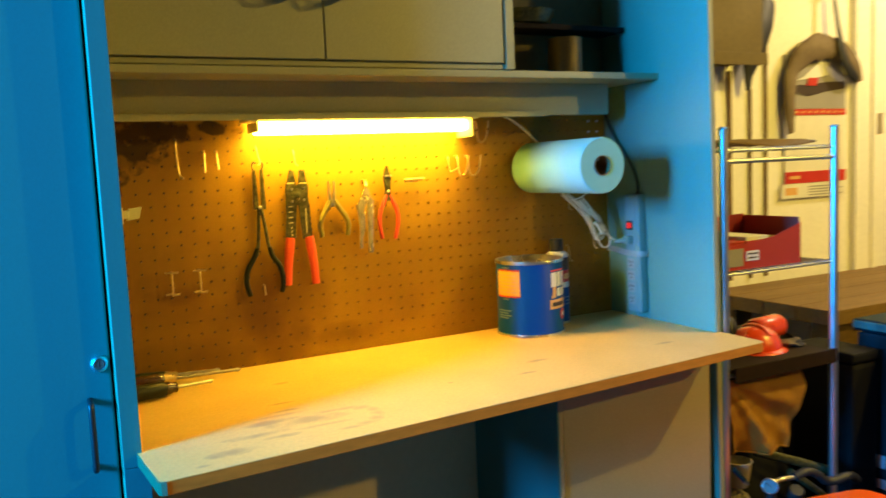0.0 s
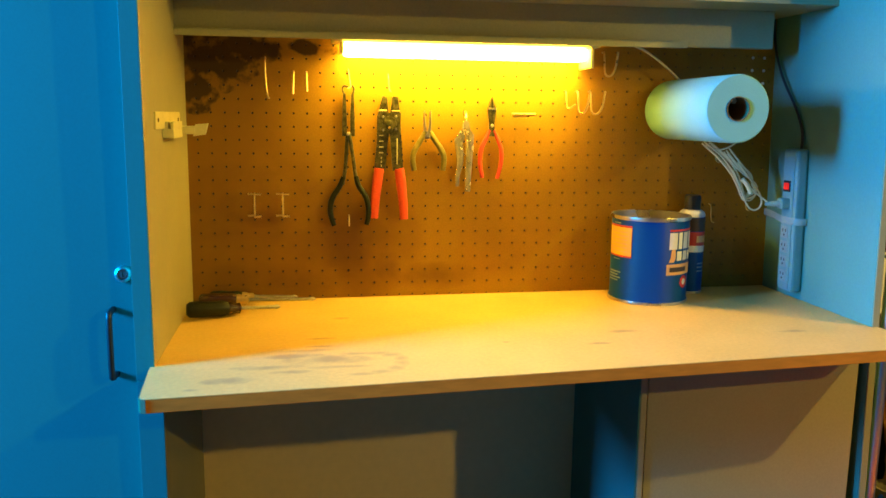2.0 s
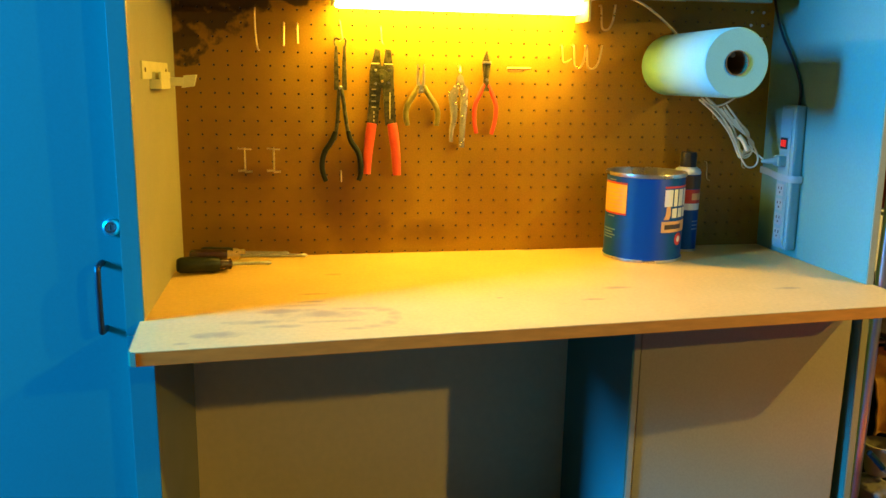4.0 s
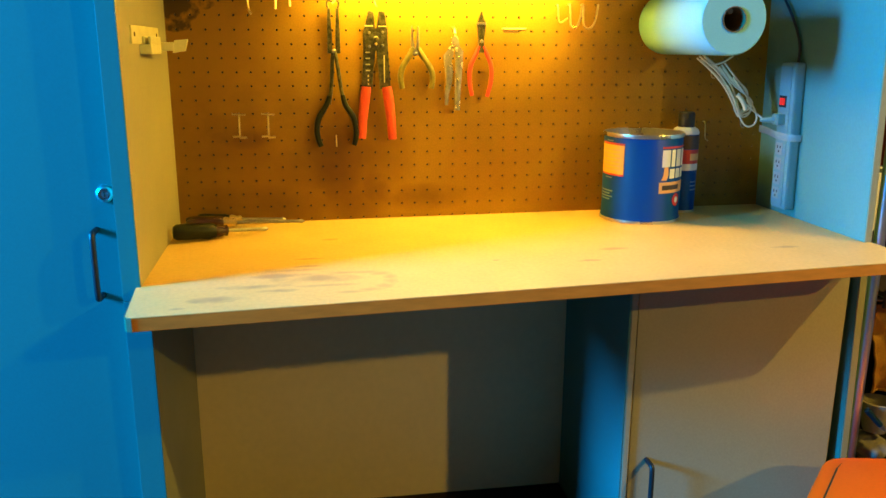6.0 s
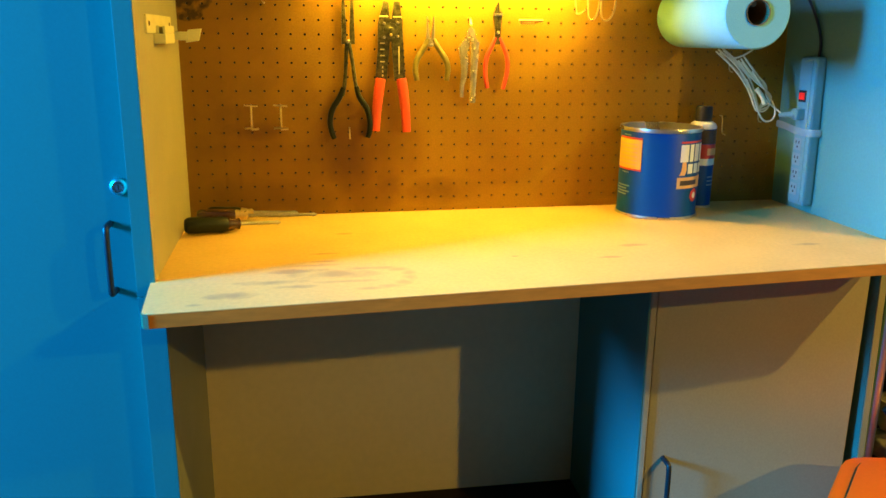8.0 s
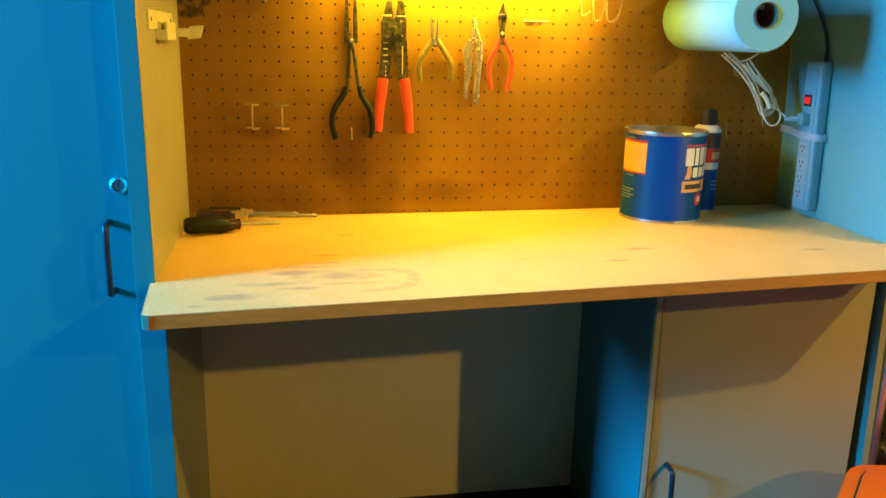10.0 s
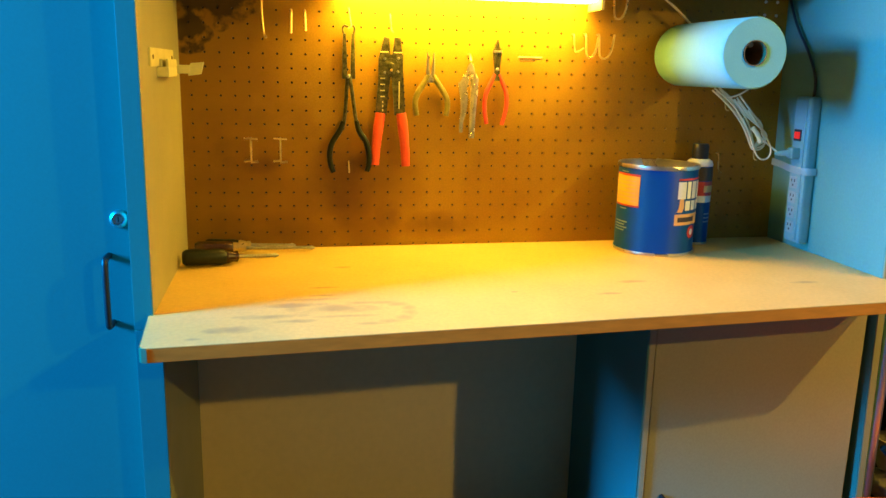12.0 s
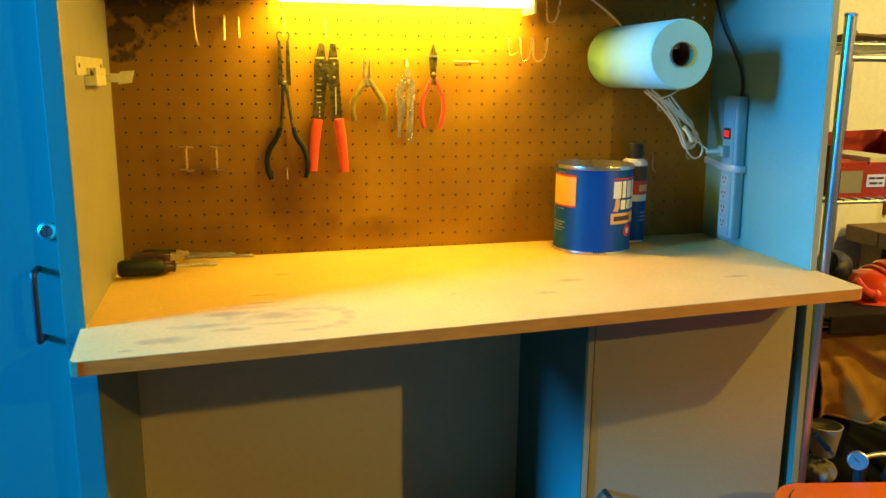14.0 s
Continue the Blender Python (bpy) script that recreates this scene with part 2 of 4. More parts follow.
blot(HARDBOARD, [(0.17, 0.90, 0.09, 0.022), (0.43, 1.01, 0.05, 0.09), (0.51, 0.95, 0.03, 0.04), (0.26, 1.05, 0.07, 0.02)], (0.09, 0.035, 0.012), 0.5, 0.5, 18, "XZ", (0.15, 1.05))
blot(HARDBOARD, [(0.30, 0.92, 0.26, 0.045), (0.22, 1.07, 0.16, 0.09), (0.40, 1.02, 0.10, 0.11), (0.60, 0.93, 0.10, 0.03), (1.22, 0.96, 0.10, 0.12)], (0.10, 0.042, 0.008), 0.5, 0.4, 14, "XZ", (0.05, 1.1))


# ---- mesh helpers ----
def part(name, bm, mat, parent=None, label="", smooth=None):
    me = bpy.data.meshes.new(name)
    bm.normal_update()
    bm.to_mesh(me)
    bm.free()
    for one in (mat if isinstance(mat, (list, tuple)) else [mat]):
        me.materials.append(one)
    if smooth is not None:
        for f in me.polygons:
            f.use_smooth = True
        me.set_sharp_from_angle(angle=radians(smooth))
    ob = new(name, me)
    if parent is not None:
        ob.parent = parent
    return tagged(ob, label)


def thing(name, place, label, category, group="", kind="", turn=(0, 0, 0)):
    ob = new(name)
    ob.empty_display_size = 0.05
    ob.matrix_world = pose(*place, *turn)
    return tagged(ob, label, category, group, kind)


def add_box(bm, lo, hi, bevel=0.0, m=None, mat=0):
    lo, hi = Vector(lo), Vector(hi)
    made = bmesh.ops.create_cube(bm, size=1)["verts"]
    for v in made:
        v.co = Vector([(lo[i] + hi[i]) / 2 + v.co[i] * (hi[i] - lo[i]) for i in range(3)])
    faces = {f for v in made for f in v.link_faces}
    for f in faces:
        f.material_index = mat
    if bevel:
        edges = list({e for v in made for e in v.link_edges})
        out = bmesh.ops.bevel(bm, geom=edges, offset=bevel, segments=2, profile=0.6, affect="EDGES")
        made = list({v for f in out["faces"] for v in f.verts} | {v for v in made if v.is_valid})
    if m is not None:
        bmesh.ops.transform(bm, matrix=m, verts=made)
    return made


def box(lo, hi, bevel=0.0015, m=None):
    bm = bmesh.new()
    add_box(bm, lo, hi, bevel, m)
    return bm


def prism(outline, z0, z1, bevel=0.0):
    """A plate from an outline in x and y."""
    bm = bmesh.new()
    low = [bm.verts.new((x, y, z0)) for x, y in outline]
    f = bm.faces.new(low)
    up = bmesh.ops.extrude_face_region(bm, geom=[f])
    for v in up["geom"]:
        if isinstance(v, bmesh.types.BMVert):
            v.co.z = z1
    bmesh.ops.recalc_face_normals(bm, faces=bm.faces)
    if bevel:
        bmesh.ops.bevel(bm, geom=list(bm.edges), offset=bevel, segments=2, profile=0.6, affect="EDGES")
    return bm


def add_lathe(bm, profile, steps=32, m=None, mat=0):
    """Turns (radius, height) pairs round z."""
    rings, made = [], []
    for r, z in profile:
        if r < 1e-6:
            ring = [bm.verts.new((0, 0, z))]
        else:
            ring = [bm.verts.new((r * math.cos(2 * math.pi * i / steps), r * math.sin(2 * math.pi * i / steps), z)) for i in range(steps)]
        rings.append(ring)
        made += ring
    for a, b in zip(rings, rings[1:]):
        for i in range(steps):
            j = (i + 1) % steps
            if len(a) == 1 and len(b) == 1:
                continue
            if len(a) == 1:
                f = bm.faces.new((a[0], b[j], b[i]))
            elif len(b) == 1:
                f = bm.faces.new((a[i], a[j], b[0]))
            else:
                f = bm.faces.new((a[i], a[j], b[j], b[i]))
            f.material_index = mat
    if m is not None:
        bmesh.ops.transform(bm, matrix=m, verts=made)
    return made


def lathe(profile, steps=32, m=None):
    bm = bmesh.new()
    add_lathe(bm, profile, steps, m)
    return bm


def smooth_line(points, rounds=2):
    pts = [Vector(p) for p in points]
    for _ in range(rounds):
        out = [pts[0]]
        for a, b in zip(pts, pts[1:]):
            out += [a * 0.75 + b * 0.25, a * 0.25 + b * 0.75]
        pts = out + [pts[-1]]
    return pts


def add_tube(bm, points, radius, sides=10, rounds=2, flat=1.0, mat=0):
    """A round bar along a line; radius may be a list of radii along the raw points; flat squashes it along its second axis."""
    pts = smooth_line(points, rounds)
    n = len(pts)
    if isinstance(radius, (list, tuple)):
        rr = [float(v) for v in np.interp(np.linspace(0, len(radius) - 1, n), range(len(radius)), radius)]
    else:
        rr = [radius] * n
    side = None
    rings = []
    for i, p in enumerate(pts):
        d = (pts[min(i + 1, n - 1)] - pts[max(i - 1, 0)]).normalized()
        if side is None:
            ref = Vector((0, 1, 0)) if abs(d.y) < 0.9 else Vector((1, 0, 0))
            side = d.cross(ref).normalized()
        side = (side - d * side.dot(d)).normalized()
        up = d.cross(side)
        rings.append([bm.verts.new(p + rr[i] * (side * math.cos(2 * math.pi * k / sides) + up * flat * math.sin(2 * math.pi * k / sides))) for k in range(sides)])
    for a, b in zip(rings, rings[1:]):
        for k in range(sides):
            j = (k + 1) % sides
            bm.faces.new((a[k], a[j], b[j], b[k])).material_index = mat
    bm.faces.new(list(reversed(rings[0]))).material_index = mat
    bm.faces.new(rings[-1]).material_index = mat
    return rings


def tube(points, radius, sides=10, rounds=2, flat=1.0):
    bm = bmesh.new()
    add_tube(bm, points, radius, sides, rounds, flat)
    bmesh.ops.recalc_face_normals(bm, faces=bm.faces)
    return bm

# ---- room ----
tagged(part("floor", box((-2.7, -3.7, -0.1), (4.4, 2.1, 0.0), 0), CONCRETE), "bare grey concrete garage floor", "floor", kind="structure")
tagged(part("ceiling", box((-2.7, -3.7, 2.7), (4.4, 2.1, 2.8), 0), UNSEEN_DARK), "unseen dark ceiling that limits bounced light", "ceiling", kind="structure")
tagged(part("wall_north", box((-2.5, 1.93, 0.0), (4.2, 2.05, 2.7), 0), CREAM), "cream painted garage wall with narrow joints", "wall", kind="structure")
tagged(part("wall_south", box((-2.7, -3.7, 0.0), (4.4, -3.5, 2.7), 0), UNSEEN_DARK), "unseen dark wall that limits bounced light", "wall", kind="structure")
tagged(part("wall_west", box((-2.7, -3.5, 0.0), (-2.5, 2.05, 2.7), 0), UNSEEN_DARK), "unseen dark wall that limits bounced light", "wall", kind="structure")
tagged(part("wall_east", box((4.2, -3.5, 0.0), (4.4, 2.05, 2.7), 0), UNSEEN_DARK), "unseen dark wall that limits bounced light", "wall", kind="structure")

# ---- bench cabinet carcass ----
XL, XR, BACK = 0.131, 1.3145, 1.50
LEAN_R = pose(XR, 0, 0.893, 0, -1.3, 0) @ pose(-XR, 0, -0.893)
hutch = thing("bench_cabinet", (0.73, 1.3, 0), "grey painted wooden bench cabinet standing against the garage wall", "cabinet")


def fixed(ob, parent):
    ob.parent = parent
    ob.matrix_parent_inverse = parent.matrix_world.inverted()
    return ob


def piece(name, bm, mat, parent, label="", smooth=None):
    """A part whose mesh is given in the world's own metres."""
    bpy.context.view_layer.update()
    return fixed(part(name, bm, mat, None, label, smooth), parent)


piece("side_panel", prism([(XL - 0.019, 1.088), (XL + 0.007, 1.088), (XL, 1.515), (XL, 1.53), (XL - 0.019, 1.53)], 0.0, 2.3, 0.0018), PAINT, hutch)
piece("edge_band", box((XL - 0.0188, 1.0852, 0.868), (XL + 0.0066, 1.0876, 2.3), 0.0006), COLD_TINT_BLUE, hutch, "front edge strip tinted blue for the cold light")
piece("side_panel", box((XR, 1.15, 0.0), (XR + 0.0135, 1.53, 2.3), m=LEAN_R), COLD_TINT_SIDE, hutch, "grey cabinet side panel tinted for the cold light")
piece("edge_band", box((XR + 0.0004, 1.1474, 0.0), (XR + 0.0131, 1.1497, 2.3), 0.0006, m=LEAN_R), PAINT, hutch, "tan painted front edge")
piece("lower_side_panel", prism([(XL + 0.0002, 1.0878), (XL + 0.0168, 1.0878), (XL + 0.010, 1.489), (XL + 0.0002, 1.489)], 0.0, 0.866, 0.001), PAINT, hutch)
piece("lower_edge_band", box((XL - 0.0188, 1.0852, 0.0), (XL + 0.0166, 1.0876, 0.867), 0.0006), COLD_TINT_BLUE, hutch, "front edge strip tinted blue for the cold light")
piece("back_panel", box((XL, 1.515, 0.0), (XR, 1.53, 2.3)), DARK, hutch)
piece("kneehole_back", box((XL + 0.004, 1.4895, 0.0), (0.902, 1.505, 0.872)), PLY, hutch)
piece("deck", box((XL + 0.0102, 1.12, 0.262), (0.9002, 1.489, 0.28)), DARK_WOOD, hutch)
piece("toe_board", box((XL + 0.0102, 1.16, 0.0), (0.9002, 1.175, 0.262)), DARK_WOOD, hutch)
piece("shelf", prism([(XL, 1.30), (1.3035, 1.30), (1.3035, 1.5), (XL, 1.5)], 1.452, 1.466, 0.0015), PAINT, hutch)
piece("valance", prism([(XL, 1.395), (1.235, 1.395), (1.235, 1.41), (XL, 1.41)], 1.382, 1.452, 0.0015), PAINT, hutch)
piece("valance_lip", prism([(XL, 1.389), (1.06, 1.389), (1.06, 1.3945), (XL, 1.3945)], 1.379, 1.392, 0.001), PAINT, hutch)

worktop = thing("worktop", (0.73, 1.2, 0.893), "worn cream laminate worktop with dark stains and a brown edge", "worktop", turn=(0, -0.45, 0))
OUT = [(-0.5866, -0.244), (-0.5838, -0.2495), (-0.578, -0.2518), (0.584, -0.1765), (0.592, -0.172), (0.5945, -0.164), (0.596, -0.0535), (0.583, -0.0535), (0.583, 0.3), (-0.6, 0.3), (-0.6, -0.1)]
part("top_sheet", prism([(x, y) for x, y in OUT], -0.0014, 0.0, 0.0004), LAMINATE, worktop)
part("core_board", prism([(x * 0.999, y * 0.999) for x, y in OUT], -0.0195, -0.0016, 0.001), EDGE, worktop, "brown chipboard edge")

part("end_band", prism([(-0.6006, -0.1), (-0.5985, -0.1), (-0.5850, -0.2435), (-0.5825, -0.2485), (-0.5775, -0.2512), (-0.5775, -0.2532), (-0.5845, -0.2507), (-0.5880, -0.2448)], -0.0192, -0.0004, 0.0004), CARDBOARD, worktop, "brown worn worktop end")

# pegboard with one-inch holes
def pegboard():
    pitch, r, n = 0.0254, 0.0023, 8
    x0, z0 = 0.15 - pitch / 2, 1.072 + 13.5 * pitch
    cols, rows, y0, y1 = 46, 22, BACK, BACK + 0.006
    verts, faces = [], []

    def quad(*p):
        k = len(verts)
        verts.extend(p)
        faces.append(tuple(range(k, k + len(p))))

    square = [(-1, 0), (-1, -1), (0, -1), (1, -1), (1, 0), (1, 1), (0, 1), (-1, 1)]
    for i in range(cols):
        for j in range(rows):
            cx, cz = x0 + (i + 0.5) * pitch, z0 - (j + 0.5) * pitch
            outer = [(cx + a * pitch / 2, cz + b * pitch / 2) for a, b in square]
            inner = [(cx + r * a / math.hypot(a, b), cz + r * b / math.hypot(a, b)) for a, b in square]
            for k in range(n):
                m = (k + 1) % n
                (ax, az), (bx, bz), (cx2, cz2), (dx, dz) = outer[k], outer[m], inner[m], inner[k]
                quad((ax, y0, az), (bx, y0, bz), (cx2, y0, cz2), (dx, y0, dz))
                quad((dx, y0, dz), (cx2, y0, cz2), (cx2, y1, cz2), (dx, y1, dz))
    xe, ze = x0 + cols * pitch, z0 - rows * pitch
    quad((XL, y0, ze), (x0, y0, ze), (x0, y0, z0), (XL, y0, z0))
    quad((xe, y0, ze), (XR, y0, ze), (XR, y0, z0), (xe, y0, z0))
    quad((XL, y0, z0), (XR, y0, z0), (XR, y0, 1.46), (XL, y0, 1.46))
    me = bpy.data.meshes.new("board")
    me.from_pydata(verts, [], faces)
    bm = bmesh.new()
    bm.from_mesh(me)
    bmesh.ops.remove_doubles(bm, verts=bm.verts, dist=1e-5)
    bmesh.ops.recalc_face_normals(bm, faces=bm.faces)
    bpy.data.meshes.remove(me)
    return bm


peg = thing("pegboard", (0.73, BACK, 1.1), "stained brown perforated hardboard tool panel", "pegboard")
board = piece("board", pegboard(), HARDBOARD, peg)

# lower cabinet with a recessed door
low_cab = thing("lower_cabinet", (1.11, 1.3, 0), "grey painted base cabinet with a closed recessed door", "cabinet")
piece("post_panel", box((0.9035, 1.1525, 0.0), (0.9145, 1.489, 0.868)), BULB_LIT_PAINT, low_cab)
piece("cold_lit_face", box((0.9005, 1.1535, 0.0), (0.9034, 1.489, 0.868), 0.0004), COLD_TINT_DEEP, low_cab, "inner facing sheet tinted for the cold light")
low_door = piece("door", box((0.9175, 1.1575, 0.02), (1.304, 1.176, 0.86), 0.002), BULB_LIT_PAINT, low_cab)

# tall cabinet with its door
tall = thing("tall_cabinet", (-0.2, 1.35, 0), "tall cabinet with a closed door tinted blue for the cold light", "cabinet")
piece("body", box((-0.62, 1.146, 0.0), (0.1095, 1.53, 2.3)), PAINT, tall)
tall_door = piece("door", box((-0.61, 1.122, 0.03), (0.1085, 1.1445, 2.28), 0.003), COLD_TINT_BLUE, tall)

# upper cabinet
upper = thing("upper_cabinet", (0.53, 1.4, 1.48), "grey painted wall cabinet with two closed doors", "cabinet")
piece("bottom_rail", box((XL, 1.305, 1.468), (0.92, 1.32, 1.478)), PAINT, upper)
piece("door", box((XL + 0.002, 1.298, 1.480), (0.520, 1.314, 2.0)), PAINT, upper)
piece("door", box((0.523, 1.298, 1.480), (0.897, 1.314, 2.0)), PAINT, upper)
piece("divider", box((0.903, 1.298, 1.468), (0.923, 1.5, 2.0)), PAINT, upper)

# lamp under the shelf
lamp = thing("under_shelf_lamp", (0.65, 1.43, 1.38), "glowing warm tube lamp fixed beneath the shelf", "lamp")
piece("housing", box((0.40, 1.412, 1.378), (0.90, 1.485, 1.398), 0.004), CREAM_PLASTIC, lamp)
for x, z in ((0.4145, 1.358), (0.8805, 1.340)):
    piece("end_cap", box((x, 1.412, z), (x + 0.006, 1.486, 1.3775), 0.002), CREAM_PLASTIC, lamp)
piece("diffuser", box((0.42, 1.425, 1.354), (0.88, 1.475, 1.3775), 0.008), LAMP_GLOW, lamp)

# coffee tin
CAN = (1.019, 1.420)
tin = thing("coffee_tin", (*CAN, 0.8955), "large open blue printed coffee tin on the worktop", "tin")
part("body", lathe([(0.0735, 0.002), (0.0765, 0.004), (0.0745, 0.009), (0.0745, 0.160), (0.0735, 0.162)], 48), CAN_BLUE, tin, smooth=40)
part("rim", lathe([(0.0735, 0.160), (0.0765, 0.161), (0.0772, 0.165), (0.0762, 0.168), (0.0725, 0.167), (0.0715, 0.02), (0, 0.012)], 48), TIN, tin, "bare tin rim", smooth=40)
part("base_rim", lathe([(0.0742, -0.0008), (0.0770, 0.0), (0.0776, 0.0025), (0.0770, 0.005), (0.0742, 0.0058)], 48), TIN, tin, "bare tin base rim", smooth=40)

# paper roll
roll = thing("paper_towel_roll", (1.08, 1.36, 1.266), "white paper towel roll on a rod from the pegboard", "paper roll", turn=(90, 0, 0))
part("paper", lathe([(0.021, 0.136), (0.056, 0.136), (0.0585, 0.133), (0.0585, -0.124), (0.056, -0.127), (0.021, -0.127)], 48), PAPER, roll, smooth=40)
part("core", lathe([(0.021, 0.138), (0.0195, 0.138), (0.0195, -0.112), (0.021, -0.112)], 32), CARDBOARD, roll, "brown cardboard core", smooth=40)


# ---- tools on the pegboard ----
def plate(outline, y0, y1, bevel=0.0008):
    """A flat blank from an outline in x and z, between two depths."""
    bm = bmesh.new()
    f = bm.faces.new([bm.verts.new((x, y0, z)) for x, z in outline])
    up = bmesh.ops.extrude_face_region(bm, geom=[f])
    for v in up["geom"]:
        if isinstance(v, bmesh.types.BMVert):
            v.co.y = y1
    bmesh.ops.recalc_face_normals(bm, faces=bm.faces)
    if bevel:
        bmesh.ops.bevel(bm, geom=list(bm.edges), offset=bevel, segments=2, profile=0.6, affect="EDGES")
    return bm


def bar(line, y, radius, sides=10, flat=1.0, rounds=2):
    return tube([(x, y, z) for x, z in line], radius, sides, rounds, flat)


def rivet(x, z, y, r=0.004, h=0.002):
    return lathe([(0, h), (r * 0.6, h * 0.9), (r, 0), (r, -0.002)], 16, pose(x, y, z, 90, 0, 0))


def wire_hook(name_place, line, y=1.487, r=0.0016, label="zinc-plated wire hook in the pegboard"):
    x, z = name_place
    ob = thing("peg_hook", (x, BACK, z), label, "hook", "pegboard hooks")
    piece("wire", tube(line, r, 8, 2), BRASS, ob, smooth=60)
    return ob


# long hose pliers with green grips
T = thing("hose_clamp_pliers", (0.431, 1.488, 1.212), "long dark steel pliers with dark green grips hanging open", "pliers", "hanging pliers")
for s, xs in ((-1, 0.4235), (1, 0.4385)):
    piece("jaw", plate([(xs - 0.0045, 1.208), (xs + 0.0045, 1.208), (xs + 0.004, 1.25), (xs + 0.0025, 1.288), (xs - 0.0025, 1.288), (xs - 0.004, 1.25)], 1.484, 1.492), DARK_STEEL, T)
    piece("claw", bar([(xs, 1.285), (xs + s * 0.004, 1.296), (xs + s * 0.001, 1.303), (xs - s * 0.005, 1.3005)], 1.487, 0.0019), DARK_STEEL, T, smooth=60)
piece("pivot_pin", rivet(0.431, 1.212, 1.4835, 0.0042), STEEL, T, smooth=40)
piece("shank", bar([(0.429, 1.214), (0.4265, 1.18), (0.424, 1.14), (0.419, 1.115)], 1.489, 0.0035), DARK_STEEL, T, smooth=60)
piece("shank", bar([(0.432, 1.214), (0.438, 1.175), (0.4425, 1.14), (0.446, 1.12)], 1.485, 0.0035), DARK_STEEL, T, smooth=60)
piece("grip", bar([(0.4205, 1.130), (0.414, 1.112), (0.398, 1.09), (0.394, 1.066), (0.397, 1.048), (0.402, 1.036)], 1.489, [0.0042, 0.0052, 0.0055, 0.0053, 0.005, 0.0046], 12), GREEN_GRIP, T, smooth=60)
piece("grip", bar([(0.4445, 1.132), (0.449, 1.112), (0.463, 1.095), (0.469, 1.07), (0.468, 1.05), (0.464, 1.038)], 1.485, [0.0042, 0.0052, 0.0055, 0.0053, 0.005, 0.0046], 12), GREEN_GRIP, T, smooth=60)

# crimping pliers with orange grips
T = thing("wire_crimping_pliers", (0.508, 1.488, 1.23), "flat dark wire crimping pliers with orange grips hanging open", "pliers", "hanging pliers")
piece("jaw", plate([(0.480, 1.143), (0.501, 1.143), (0.5045, 1.185), (0.5082, 1.215), (0.5082, 1.25), (0.505, 1.282), (0.496, 1.285), (0.490, 1.262), (0.4855, 1.245), (0.485, 1.20)], 1.488, 1.492), DARK_STEEL, T)
piece("jaw", plate([(0.515, 1.143), (0.5355, 1.143), (0.532, 1.2), (0.530, 1.245), (0.5255, 1.283), (0.5145, 1.284), (0.510, 1.25), (0.5095, 1.215), (0.512, 1.185)], 1.483, 1.4875), DARK_STEEL, T)
piece("pivot_disc", lathe([(0, 0.003), (0.005, 0.003), (0.006, 0.0022), (0.0135, 0.0018), (0.014, 0), (0.014, -0.005)], 24, pose(0.5085, 1.4835, 1.233, 90, 0, 0)), DARK_STEEL, T, smooth=30)
piece("pivot_pin", rivet(0.5085, 1.225, 1.480, 0.0026), BRASS, T, smooth=40)
for k, z in enumerate((1.176, 1.187, 1.198, 1.209)):
    piece("marking", box((0.489, 1.4868, z), (0.4975, 1.488, z + 0.0022), 0), CREAM_PLASTIC, T)
piece("marking", box((0.5225, 1.4818, 1.155), (0.5245, 1.483, 1.205), 0), CREAM_PLASTIC, T)
piece("marking", box((0.4885, 1.4868, 1.2565), (0.504, 1.488, 1.259), 0), CREAM_PLASTIC, T)
piece("marking", box((0.513, 1.4818, 1.2560), (0.5285, 1.483, 1.2580), 0), CREAM_PLASTIC, T)
for z in (1.150, 1.1575, 1.165):
    piece("marking", box((0.4925, 1.4868, z), (0.4945, 1.488, z + 0.004), 0), CREAM_PLASTIC, T)
for z in (1.16, 1.172, 1.184, 1.196, 1.208):
    piece("wire_notch", box((0.5325 - 0.08 * (z - 1.16), 1.4815, z), (0.5355 - 0.08 * (z - 1.16), 1.4835, z + 0.003), 0), BLACK, T)
for x, z in ((0.4965, 1.2205), (0.521, 1.2225), (0.4965, 1.2455), (0.5215, 1.2465)):
    piece("rivet", rivet(x, z, 1.4822, 0.0026), STEEL, T, smooth=40)
piece("crimp_plate", plate([(0.4875, 1.213), (0.5295, 1.213), (0.531, 1.2535), (0.4868, 1.2535)], 1.4826, 1.4832, 0.0002), DARK_STEEL, T)
for line, y in (([(0.4895, 1.147), (0.4855, 1.12), (0.4815, 1.085), (0.479, 1.05)], 1.488), ([(0.5275, 1.147), (0.5315, 1.12), (0.5355, 1.085), (0.5375, 1.048)], 1.485)):
    piece("grip", bar(line, y, [0.0092, 0.0098, 0.0085, 0.0078], 14, 0.6), ORANGE_GRIP, T, "orange vinyl grip", smooth=60)

# small yellow-handled long-nose pliers
T = thing("long_nose_pliers", (0.584, 1.488, 1.208), "small long-nose pliers with worn yellow grips hanging open", "pliers", "hanging pliers")
for s in (-1, 1):
    cx = 0.5825
    piece("jaw", plate([(cx + s * 0.0005, 1.212), (cx + s * 0.0075, 1.214), (cx + s * 0.0078, 1.236), (cx + s * 0.0066, 1.258), (cx + s * 0.0052, 1.258), (cx + s * 0.0030, 1.236)], 1.4845, 1.4905, 0.0005), STEEL, T)
piece("joint", lathe([(0, 0.004), (0.007, 0.0035), (0.0085, 0), (0.0085, -0.003)], 20, pose(0.5825, 1.488, 1.212, 90, 0, 0)), STEEL, T, smooth=40)
piece("pivot_pin", rivet(0.5845, 1.2075, 1.4835, 0.003), CHROME, T, smooth=40)
